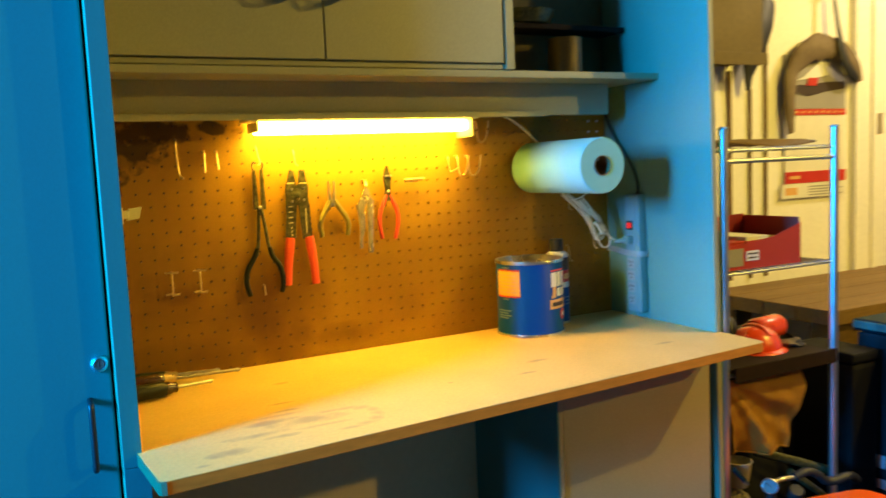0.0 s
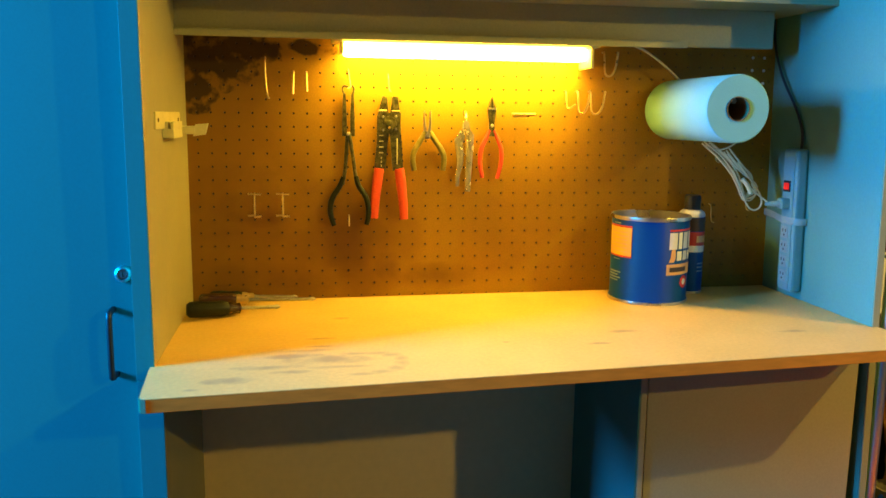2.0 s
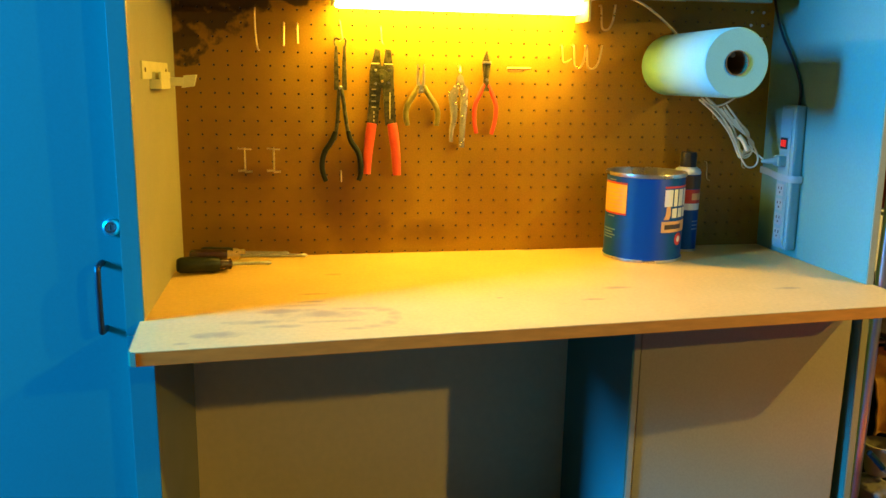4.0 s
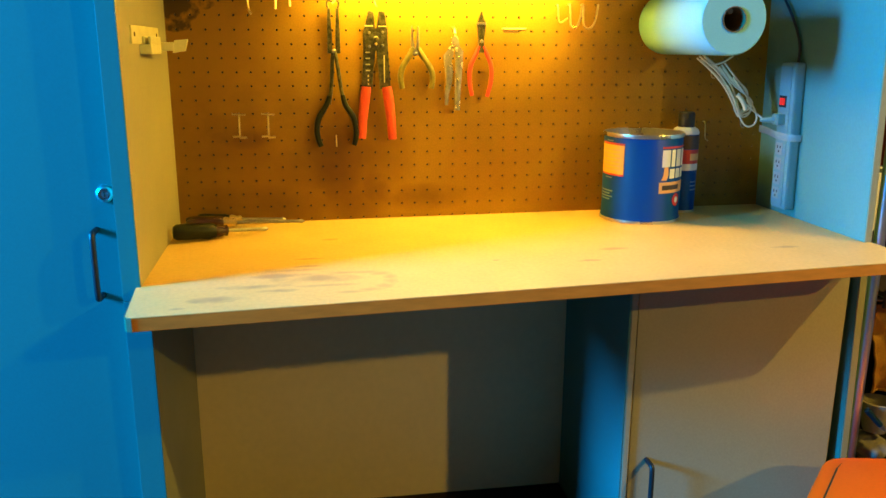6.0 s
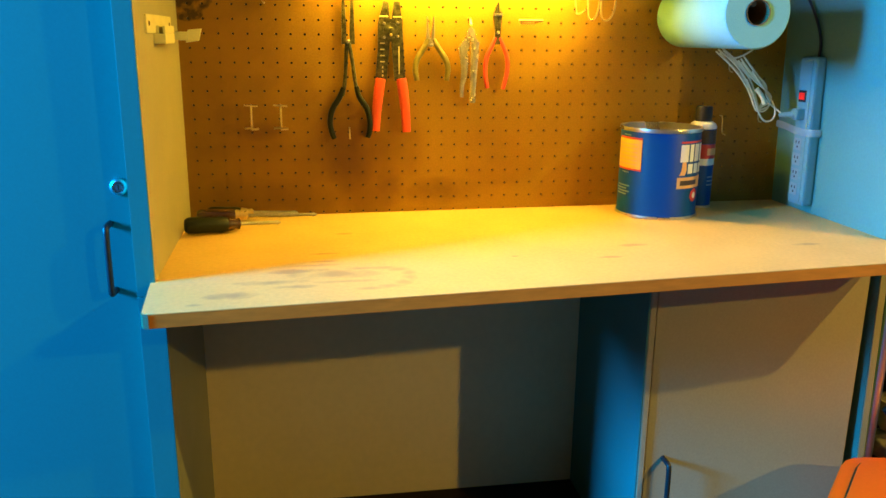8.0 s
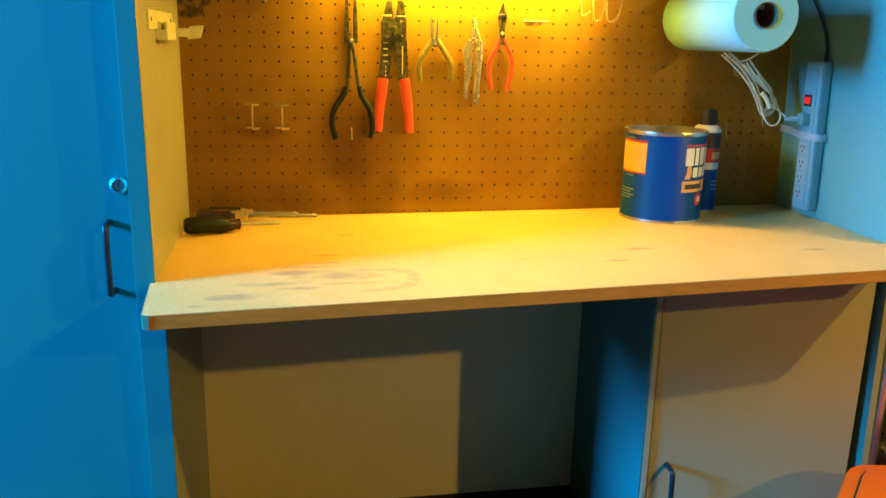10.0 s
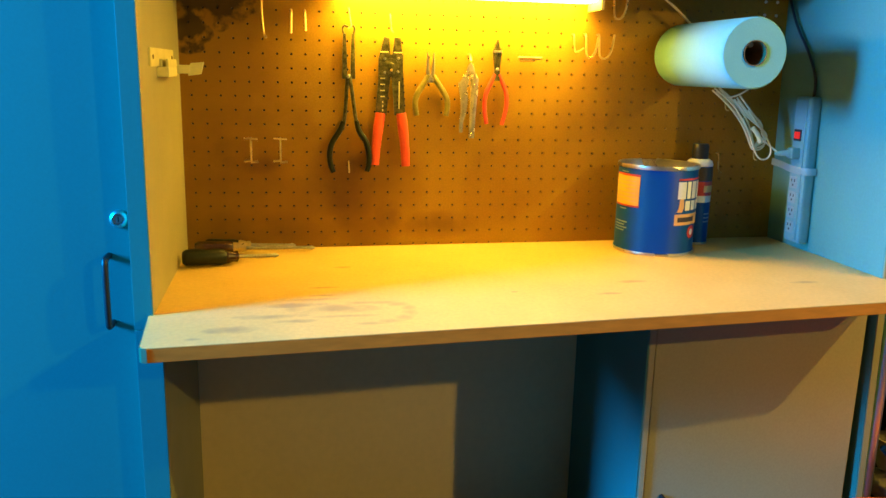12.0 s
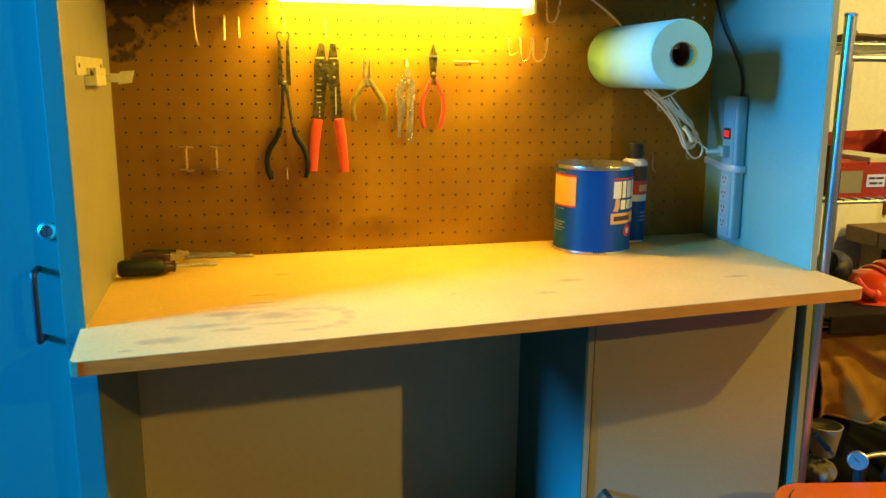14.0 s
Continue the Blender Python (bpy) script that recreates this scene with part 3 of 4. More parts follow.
piece("grip", bar([(0.579, 1.218), (0.571, 1.203), (0.557, 1.182), (0.5535, 1.165), (0.5575, 1.143)], 1.488, [0.0045, 0.0053, 0.0056, 0.0052, 0.0048], 12), YELLOW_GRIP, T, smooth=60)
piece("grip", bar([(0.588, 1.218), (0.597, 1.203), (0.612, 1.182), (0.617, 1.165), (0.6135, 1.143)], 1.488, [0.0045, 0.0053, 0.0056, 0.0052, 0.0048], 12), YELLOW_GRIP, T, smooth=60)

# locking pliers
T = thing("locking_pliers", (0.656, 1.488, 1.2), "chromed steel locking pliers hanging on the pegboard", "pliers", "hanging pliers")
piece("upper_jaw", plate([(0.6505, 1.222), (0.652, 1.235), (0.658, 1.243), (0.664, 1.236), (0.667, 1.222), (0.672, 1.216), (0.670, 1.205), (0.658, 1.206), (0.659, 1.222), (0.6565, 1.226)], 1.484, 1.492), BRIGHT_STEEL, T)
piece("lower_jaw", plate([(0.648, 1.221), (0.6545, 1.224), (0.656, 1.208), (0.650, 1.188), (0.639, 1.196), (0.6375, 1.206)], 1.4835, 1.4905), BRIGHT_STEEL, T)
piece("fixed_handle", bar([(0.667, 1.214), (0.666, 1.18), (0.6645, 1.145), (0.6635, 1.112)], 1.486, [0.0082, 0.0076, 0.0062, 0.0055], 12, 0.7), BRIGHT_STEEL, T, smooth=60)
piece("lever", bar([(0.6425, 1.206), (0.648, 1.175), (0.6475, 1.15), (0.643, 1.135), (0.643, 1.112)], 1.488, [0.0075, 0.0082, 0.006, 0.0042, 0.0034], 12, 0.6), BRIGHT_STEEL, T, smooth=60)
piece("adjusting_screw", lathe([(0, -0.006), (0.0058, -0.006), (0.0062, -0.002), (0.0062, 0.003), (0.004, 0.004), (0.0035, 0.012)], 16, pose(0.6635, 1.486, 1.108)), BRIGHT_STEEL, T, smooth=40)
for x, z in ((0.6645, 1.2), (0.6505, 1.186), (0.6635, 1.16), (0.655, 1.22)):
    piece("rivet", rivet(x, z, 1.4805, 0.003), BRIGHT_STEEL, T, smooth=40)

# red diagonal cutters
T = thing("diagonal_cutters", (0.709, 1.488, 1.23), "diagonal cutting pliers with slim red grips hanging open", "pliers", "hanging pliers")
piece("jaw", plate([(0.709, 1.226), (0.704, 1.236), (0.7005, 1.262), (0.7085, 1.285)], 1.484, 1.491, 0.0006), DARK_STEEL, T)
piece("jaw", plate([(0.7093, 1.226), (0.7145, 1.236), (0.7175, 1.262), (0.7095, 1.285)], 1.483, 1.490, 0.0006), DARK_STEEL, T)
piece("cheek", box((0.7005, 1.4815, 1.261), (0.7175, 1.484, 1.2655), 0.0008), STEEL, T)
piece("pivot_pin", rivet(0.7095, 1.231, 1.482, 0.0032), CHROME, T, smooth=40)
piece("joint", plate([(0.7035, 1.21), (0.7155, 1.21), (0.7145, 1.24), (0.7045, 1.24)], 1.485, 1.4925), DARK_STEEL, T)
piece("grip", bar([(0.706, 1.222), (0.698, 1.204), (0.6885, 1.185), (0.6868, 1.157), (0.6925, 1.129)], 1.488, [0.0037, 0.0042, 0.0044, 0.0042, 0.0038], 12), RED_GRIP, T, smooth=60)
piece("grip", bar([(0.7135, 1.222), (0.7225, 1.204), (0.7305, 1.185), (0.7305, 1.157), (0.7225, 1.127)], 1.488, [0.0037, 0.0042, 0.0044, 0.0042, 0.0038], 12), RED_GRIP, T, smooth=60)

# hooks
for x in (0.2525, 0.3052):
    y = 1.485
    ob = thing("double_peg_hook", (x, BACK, 1.076), "zinc-plated wire peg with a bar at each end", "hook", "pegboard hooks")
    piece("stem", tube([(x, y + 0.008, 1.098), (x, y, 1.098), (x, y, 1.055), (x, y + 0.008, 1.055)], 0.0018, 8, 1), BRASS, ob, smooth=60)
    piece("crossbar", tube([(x - 0.0125, y, 1.0985), (x + 0.012, y, 1.097)], 0.0015, 8, 0), BRASS, ob, smooth=60)
    piece("crossbar", tube([(x - 0.013, y, 1.0565), (x + 0.001, y, 1.0575)], 0.002, 8, 0), BRASS, ob, smooth=60)
    piece("crossbar", tube([(x - 0.001, y, 1.0545), (x + 0.0125, y, 1.0555)], 0.002, 8, 0), BRASS, ob, smooth=60)
wire_hook((0.278, 1.32), [(0.278, 1.5, 1.351), (0.278, 1.488, 1.352), (0.2775, 1.487, 1.325), (0.279, 1.487, 1.30), (0.2815, 1.482, 1.279), (0.285, 1.470, 1.277)])
wire_hook((0.3285, 1.31), [(0.329, 1.5, 1.326), (0.329, 1.488, 1.327), (0.3285, 1.486, 1.305), (0.328, 1.482, 1.286)], r=0.0022)
wire_hook((0.3535, 1.31), [(0.353, 1.5, 1.326), (0.353, 1.488, 1.327), (0.3535, 1.486, 1.305), (0.354, 1.482, 1.291)], r=0.0019)
wire_hook((0.859, 1.28), [(0.858, 1.5, 1.300), (0.858, 1.487, 1.300), (0.859, 1.485, 1.267), (0.864, 1.478, 1.266), (0.872, 1.468, 1.274)])
for x0, zt, w, d in ((0.882, 1.300, 0.018, 0.040), (0.908, 1.300, 0.023, 0.041), (0.933, 1.376, 0.021, 0.043)):
    wire_hook((x0 + w / 2, zt - 0.02), [(x0, 1.5, zt), (x0, 1.487, zt), (x0 + 0.001, 1.486, zt - d * 0.7), (x0 + w * 0.12, 1.484, zt - d * 1.06), (x0 + w * 0.62, 1.480, zt - d * 1.10), (x0 + w * 0.94, 1.474, zt - d * 0.75), (x0 + w, 1.468, zt)], r=0.0021)
for x, z0, z1 in ((1.182, 1.185, 1.163), (1.179, 1.074, 1.039), (1.255, 1.099, 1.064)):
    wire_hook((x, (z0 + z1) / 2), [(x, 1.5, z0), (x, 1.488, z0), (x, 1.487, z1), (x + 0.003, 1.478, z1 - 0.002)], r=0.0013)
wire_hook((0.432, 1.318), [(0.431, 1.5, 1.333), (0.431, 1.489, 1.335), (0.434, 1.488, 1.312), (0.436, 1.478, 1.30), (0.429, 1.47, 1.297)], r=0.0012)
wire_hook((0.506, 1.30), [(0.5065, 1.5, 1.325), (0.5065, 1.488, 1.326), (0.508, 1.486, 1.296), (0.511, 1.478, 1.2925)], r=0.0014)
wire_hook((0.657, 1.245), [(0.657, 1.5, 1.256), (0.657, 1.486, 1.256), (0.657, 1.478, 1.244)], r=0.0026)
wire_hook((0.432, 1.04), [(0.431, 1.5, 1.055), (0.4305, 1.489, 1.055), (0.431, 1.486, 1.035)], r=0.0014)
ob = thing("straight_peg", (0.772, BACK, 1.252), "short zinc-plated tool holder pin on the pegboard", "hook", "pegboard hooks")
piece("pin", tube([(0.749, 1.484, 1.2535), (0.7955, 1.484, 1.2535)], 0.0026, 10, 0), BRASS, ob, smooth=60)
piece("clip", tube([(0.753, 1.488, 1.2485), (0.781, 1.488, 1.2485)], 0.002, 10, 0), BRASS, ob, smooth=60)
piece("tang", tube([(0.766, 1.5, 1.251), (0.766, 1.484, 1.251)], 0.0022, 8, 0), BRASS, ob, smooth=60)

# pale discs painted in for light showing through the corner holes of the board
for i, j in ((43, -12), (44, -12), (43, -11), (44, -11), (44, -10)):
    piece("lit_hole_disc", lathe([(0, 0.001), (0.003, 0.0008), (0.0032, -0.001)], 10, pose(0.1625 + 0.0254 * i, BACK - 0.0005, 1.0685 - 0.0254 * j, 90, 0, 0)), PAGE, peg)


# ---- things on and in the bench ----
def sheet_round(r, a0, a1, z0, z1, n=8):
    """A curved sheet of print on an upright tin; angles in degrees."""
    bm = bmesh.new()
    rows = [[bm.verts.new((r * math.cos(radians(a0 + (a1 - a0) * i / n)), r * math.sin(radians(a0 + (a1 - a0) * i / n)), z)) for i in range(n + 1)] for z in (z0, z1)]
    for i in range(n):
        bm.faces.new((rows[0][i], rows[0][i + 1], rows[1][i + 1], rows[1][i]))
    return bm


R = 0.0752
for name, a0, a1, z0, z1, mat, lift in (
    ("label_panel", -190, -139, 0.088, 0.150, LABEL_RED, 0), ("label_panel", -190, -139.5, 0.0915, 0.146, LABEL_YELLOW, 0.0004),
    ("print_block", -84, -70, 0.108, 0.140, LABEL_WHITE, 0), ("print_block", -67.5, -60, 0.108, 0.140, LABEL_WHITE, 0), ("print_block", -57, -45, 0.108, 0.140, LABEL_WHITE, 0), ("print_block", -42, -30, 0.108, 0.140, LABEL_WHITE, 0),
    ("print_block", -70, -60, 0.086, 0.104, LABEL_WHITE, 0), ("print_block", -57, -46, 0.086, 0.104, LABEL_WHITE, 0), ("print_block", -43, -32, 0.086, 0.104, LABEL_WHITE, 0),
    ("print_band", -84, -28, 0.1425, 0.146, LABEL_RED, 0),
    ("print_banner", -87, -30, 0.0585, 0.0795, LABEL_TAN, 0), ("print_bar", -82, -48, 0.0645, 0.0735, INK, 0.0004)):
    part(name, sheet_round(R + lift, a0, a1, z0, z1), mat, tin)
for k in range(6):
    part("print_bar", sheet_round(R + 0.0008, -184, -146, 0.0985 + 0.0075 * k, 0.1005 + 0.0075 * k), LABEL_TAN, tin)
for k in range(4):
    part("print_bar", sheet_round(R, -188, -163 + 6 * (k % 2), 0.040 + 0.0055 * k, 0.0425 + 0.0055 * k), LABEL_PALE, tin)
part("print_bar", sheet_round(R, -176, -160, 0.1525, 0.1545), LABEL_PALE, tin)
part("print_bar", sheet_round(R, -176, -160, 0.0825, 0.0845), LABEL_PALE, tin)
# small orange figure and red disc of the print
bm = bmesh.new()
for a, z in ((-80, 0.106), (-76, 0.115), (-73, 0.106), (-72, 0.092), (-75, 0.083), (-84, 0.083), (-81, 0.092)):
    bm.verts.new((R * math.cos(radians(a)), R * math.sin(radians(a)), z))
bm.faces.new(bm.verts)
part("print_shape", bm, LABEL_TAN, tin)
for rr, mat, lift in ((0.0125, LABEL_RED, 0.0003), (0.006, LABEL_WHITE, 0.0007)):
    bm = bmesh.new()
    for k in range(20):
        a = -52 + math.degrees(rr * math.cos(k * math.pi / 10) / R)
        bm.verts.new(((R + lift) * math.cos(radians(a)), (R + lift) * math.sin(radians(a)), 0.044 + rr * math.sin(k * math.pi / 10)))
    bm.faces.new(bm.verts)
    part("print_disc", bm, mat, tin)

# aerosol behind the tin
can2 = thing("aerosol_can", (1.127, 1.466, 0.8965), "slim blue aerosol can with a black cap beside the coffee tin", "spray can")
part("body", lathe([(0, 0.001), (0.0255, 0.001), (0.0265, 0.004), (0.0265, 0.138), (0.0255, 0.142)], 32), CAN_BLUE, can2, smooth=40)
part("base_rim", lathe([(0.0262, -0.0005), (0.0275, 0.0005), (0.0275, 0.003), (0.0262, 0.004)], 32), TIN, can2, smooth=40)
part("shoulder", lathe([(0.0262, 0.1395), (0.0268, 0.142), (0.024, 0.148), (0.017, 0.152), (0.014, 0.152)], 32), LABEL_WHITE, can2, "white shoulder ring", smooth=40)
part("cap", lathe([(0.016, 0.150), (0.016, 0.174), (0.0145, 0.178), (0, 0.178)], 24), BLACK, can2, "black plastic cap", smooth=40)
part("label_band", sheet_round(0.0268, -150, -10, 0.088, 0.113, 16), LABEL_RED, can2)
part("label_band", sheet_round(0.0268, -150, -10, 0.076, 0.0878, 16), LABEL_WHITE, can2)
part("label_band", sheet_round(0.0268, -150, -10, 0.114, 0.138, 16), INK, can2)
part("print_bar", sheet_round(0.0271, -90, -30, 0.094, 0.106, 10), LABEL_TAN, can2)
for k in range(3):
    part("print_bar", sheet_round(0.0268, -80, -40, 0.040 + 0.007 * k, 0.0425 + 0.007 * k), LABEL_PALE, can2)

can2.scale = (1.0, 1.0, 1.12)

# holder of the paper roll
rod = thing("roll_rod", (1.08, BACK, 1.266), "steel rod through the roll, fixed to the pegboard", "rod")
piece("rod", tube([(1.08, 1.5, 1.28), (1.08, 1.24, 1.28)], 0.005, 12, 0), STEEL, rod, smooth=60)

# screwdrivers
def screwdriver(name, butt, tip, handle, r, grip, collar, label):
    d = Vector(tip) - Vector(butt)
    length = d.length
    ob = new(name)
    ob.matrix_world = Matrix.Translation(butt) @ d.to_track_quat("Z", "Y").to_matrix().to_4x4()
    tagged(ob, label, "screwdriver", "screwdrivers on the worktop")
    part("grip", lathe([(0, 0), (r * 0.7, 0.001), (r * 0.95, 0.006), (r, 0.02), (r * 0.93, handle * 0.6), (r, handle * 0.85), (r * 0.8, handle)], 18), grip, ob, smooth=50)
    part("collar", lathe([(r * 0.8, handle), (r * 0.85, handle + 0.004), (r * 0.62, handle + 0.014), (r * 0.7, handle + 0.02), (0.004, handle + 0.023)], 18), collar, ob, smooth=50)
    part("shaft", lathe([(0.0032, handle + 0.02), (0.0032, length - 0.012), (0.0042, length - 0.006), (0.0015, length), (0, length)], 12), STEEL, ob, smooth=50)
    return ob


screwdriver("screwdriver", (0.141, 1.352, 0.9075), (0.300, 1.400, 0.8985), 0.073, 0.0145, GREEN_GRIP, AMBER, "stubby dark green screwdriver with an amber collar")
screwdriver("screwdriver", (0.150, 1.440, 0.905), (0.365, 1.462, 0.8975), 0.068, 0.0125, AMBER, BRASS, "thin long screwdriver with an amber handle against the pegboard")
screwdriver("screwdriver", (0.165, 1.478, 0.9035), (0.330, 1.484, 0.8975), 0.060, 0.0105, GREEN_GRIP, BRASS, "old screwdriver with a dark handle against the pegboard")

# catch on the side panel
CX = XL + 0.0055
ob = thing("magnetic_catch", (CX, 1.25, 1.23), "cream plastic door catch screwed to the side panel", "catch")
piece("plate", box((CX - 0.003, 1.166, 1.2235), (CX + 0.003, 1.378, 1.2495), 0.001), CREAM_PLASTIC, ob)
piece("block", box((CX - 0.002, 1.236, 1.2085), (CX + 0.016, 1.318, 1.2233), 0.0015), CREAM_PLASTIC, ob)
piece("block_cheek", box((CX + 0.003, 1.236, 1.2235), (CX + 0.007, 1.318, 1.2345), 0.0008), CREAM_PLASTIC, ob)
piece("block_cheek", box((CX + 0.012, 1.236, 1.2233), (CX + 0.016, 1.318, 1.2345), 0.0008), CREAM_PLASTIC, ob)
piece("arm", box((CX + 0.003, 1.330, 1.213), (CX + 0.034, 1.350, 1.2265), 0.002), CREAM_PLASTIC, ob)
piece("striker", plate([(CX + 0.030, 1.2095), (CX + 0.050, 1.2125), (CX + 0.055, 1.2315), (CX + 0.034, 1.2295)], 1.334, 1.344, 0.001), CREAM_PLASTIC, ob)
for y in (1.184, 1.358):
    piece("screw", lathe([(0, 0.0015), (0.003, 0.001), (0.0035, 0)], 12, pose(CX + 0.003, y, 1.237, 0, 90, 0)), DULL_BRASS, ob)

# power strip
ob = thing("power_strip", (XR, 1.39, 0.91), "white power strip with a lit red switch on the side panel", "power strip")
piece("body", box((1.291, 1.3580, 0.913), (1.3133, 1.4070, 1.194), 0.005, m=LEAN_R), WHITE_PLASTIC, ob)
piece("face_plate", box((1.2893, 1.3670, 0.919), (1.292, 1.4030, 1.188), 0.0006, m=LEAN_R), WHITE_PLASTIC, ob)
piece("switch_frame", box((1.2880, 1.3765, 1.110), (1.2900, 1.3995, 1.132), 0.0008, m=LEAN_R), BLACK, ob)
piece("switch", box((1.2862, 1.3800, 1.1145), (1.2895, 1.3960, 1.1275), 0.0012, m=LEAN_R), RED_SWITCH, ob, "glowing red rocker switch")
for z in (1.030, 1.001, 0.972, 0.943):
    piece("outlet", box((1.2884, 1.3765, z - 0.0115), (1.2900, 1.3995, z + 0.0115), 0.0006, m=LEAN_R), GREY_PLASTIC, ob)
    piece("slot", box((1.2879, 1.3820, z + 0.001), (1.2890, 1.3845, z + 0.0065), 0, m=LEAN_R), INK, ob)
    piece("slot", box((1.2879, 1.3915, z + 0.001), (1.2890, 1.3940, z + 0.0065), 0, m=LEAN_R), INK, ob)
    piece("earth_hole", lathe([(0, 0.0006), (0.0022, 0.0004), (0.0022, -0.001)], 10, LEAN_R @ pose(1.2884, 1.3880, z - 0.005, 0, -90, 0)), INK, ob)
plug = thing("plug", (1.28, 1.40, 1.09), "white two-pin plug pushed into the power strip", "plug")
piece("head", box((1.268, 1.3760, 1.076), (1.2895, 1.3960, 1.097), 0.004), WHITE_PLASTIC, plug)
piece("neck", tube([(1.270, 1.3860, 1.086), (1.259, 1.3930, 1.085), (1.247, 1.4010, 1.084)], [0.0065, 0.005, 0.003], 12), WHITE_PLASTIC, plug, smooth=60)
strap = thing("strap", (1.30, 1.42, 1.055), "pale translucent strap holding the power strip to the panel", "strap")
piece("band", tube([(1.305, 1.498, 1.058), (1.297, 1.45, 1.057), (1.2835, 1.4040, 1.055), (1.2835, 1.3650, 1.053), (1.292, 1.3530, 1.053), (1.307, 1.3510, 1.053)], 0.007, 10, 2, 0.15), GREY_PLASTIC, strap, smooth=60)

# cords
def cord(name, lines, r, mat, label, category="cord"):
    ob = thing(name, lines[0][0], label, category)
    for k, line in enumerate(lines):
        piece("strand", tube(line, r, 8, 3), mat, ob, smooth=60)
    return ob


cord("black_power_cord", [[(1.294, 1.495, 1.45), (1.294, 1.49, 1.40), (1.293, 1.45, 1.33), (1.296, 1.40, 1.275), (1.302, 1.377, 1.225), (1.302, 1.380, 1.186)]], 0.0027, BLACK, "black power cord running up from the power strip")
bundle = []
for k, (dx, dz) in enumerate(((0, 0), (0.006, 0.004), (-0.005, -0.003), (0.010, -0.001), (0.003, -0.006))):
    bundle.append([(1.127 + dx, 1.432, 1.204 + dz), (1.160 + dx, 1.428 + 0.003 * k, 1.180 + dz), (1.186 + dx, 1.426, 1.150 + dz), (1.204 + dx * 0.6, 1.424 + 0.002 * k, 1.120 + dz), (1.214 + dx * 0.5, 1.426, 1.098 - 0.004 * k), (1.226, 1.43, 1.085 + 0.006 * k), (1.244 + dx * 0.4, 1.432, 1.095 + 0.004 * k), (1.242 - dx, 1.43, 1.118), (1.222 + dx, 1.427, 1.138), (1.20 + dx, 1.426, 1.156 + dz), (1.172 + dx, 1.428, 1.188 + dz)])
bundle.append([(1.186, 1.424, 1.150), (1.202, 1.420, 1.118), (1.214, 1.419, 1.088), (1.228, 1.419, 1.069), (1.247, 1.420, 1.071), (1.254, 1.422, 1.088), (1.243, 1.424, 1.110), (1.222, 1.424, 1.135), (1.196, 1.424, 1.165)])
bundle.append([(1.232, 1.43, 1.112), (1.25, 1.43, 1.098), (1.262, 1.415, 1.085), (1.25, 1.401, 1.084)])
bundle.append([(1.19, 1.42, 1.205), (1.172, 1.424, 1.192), (1.15, 1.43, 1.187), (1.13, 1.44, 1.205)])
cord("coiled_white_flex", bundle, 0.0018, CORD_WHITE, "white flex tied in a bundle below the paper roll")
cord("lamp_flex", [[(0.90, 1.45, 1.385), (0.96, 1.45, 1.392), (1.0, 1.455, 1.381), (1.036, 1.46, 1.36), (1.07, 1.465, 1.335), (1.11, 1.47, 1.30), (1.125, 1.45, 1.21)]], 0.0024, CORD_WHITE, "pale flex from the shelf lamp to the corner")
tie = thing("wire_tie", (1.217, 1.42, 1.118), "pale tie round the bundled flex", "tie")
piece("tie", tube([(1.205, 1.418, 1.132), (1.216, 1.416, 1.120), (1.224, 1.416, 1.104)], 0.0045, 10, 1), CORD_WHITE, tie, smooth=60)

# pulls and locks
def pull(parent, x, z0, z1, y_face, reach=0.029, r=0.0045):
    return piece("pull", tube([(x, y_face, z1), (x, y_face - reach * 0.8, z1), (x, y_face - reach, z1 - 0.004), (x, y_face - reach, z0 + 0.004), (x, y_face - reach * 0.8, z0), (x, y_face, z0)], r, 12, 2), BLACK, parent, "black bent-wire pull handle", smooth=60)


pull(tall_door, 0.077, 0.869, 0.966, 1.1225)
pull(low_door, 0.95, 0.42, 0.512, 1.159)
lock = piece("lock", lathe([(0.0125, 0), (0.0125, 0.004), (0.011, 0.0075), (0.0085, 0.0088), (0.0075, 0.0060), (0.0055, 0.0055), (0.005, 0.0072), (0, 0.0075)], 28, pose(0.094, 1.1222, 1.018, 90, 0, 0)), CHROME, tall_door, "chrome cam lock", smooth=40)
piece("key_slot", box((0.0933, 1.1144, 1.0142), (0.0947, 1.1150, 1.0218), 0), INK, lock)
for parent, x in ((upper, 0.447), (upper, 0.535)):
    piece("door_pull", tube([(x - 0.034, 1.298, 1.596), (x - 0.032, 1.276, 1.592), (x - 0.012, 1.268, 1.586), (x + 0.012, 1.268, 1.586), (x + 0.032, 1.276, 1.592), (x + 0.034, 1.298, 1.596)], 0.005, 12, 2, 0.6), BLACK, parent, "dark curved pull handle", smooth=60)

# things in the open bay of the upper cabinet
ob = thing("small_tin", (1.120, 1.40, 1.466), "tarnished brassy tin in the open shelf bay", "tin")
part("body", lathe([(0, 0), (0.038, 0), (0.039, 0.002), (0.038, 0.004), (0.038, 0.082), (0.0385, 0.085), (0.036, 0.085), (0.036, 0.006), (0, 0.006)], 32), DULL_BRASS, ob, smooth=40)
ob = thing("pan", (1.045, 1.455, 1.5845), "dark pan with a bright rim on a board", "pan")
part("bowl", lathe([(0, 0), (0.06, 0.002), (0.07, 0.02), (0.072, 0.03), (0.069, 0.03), (0.066, 0.018), (0, 0.006)], 32), DARK_STEEL, ob, smooth=40)
part("handle", tube([(-0.068, -0.01, 0.026), (-0.10, -0.02, 0.03), (-0.13, -0.03, 0.03)], 0.005, 10), STEEL, ob, smooth=60)
piece("bay_board", box((0.9235, 1.405, 1.572), (1.293, 1.487, 1.584)), DARK_WOOD, upper)
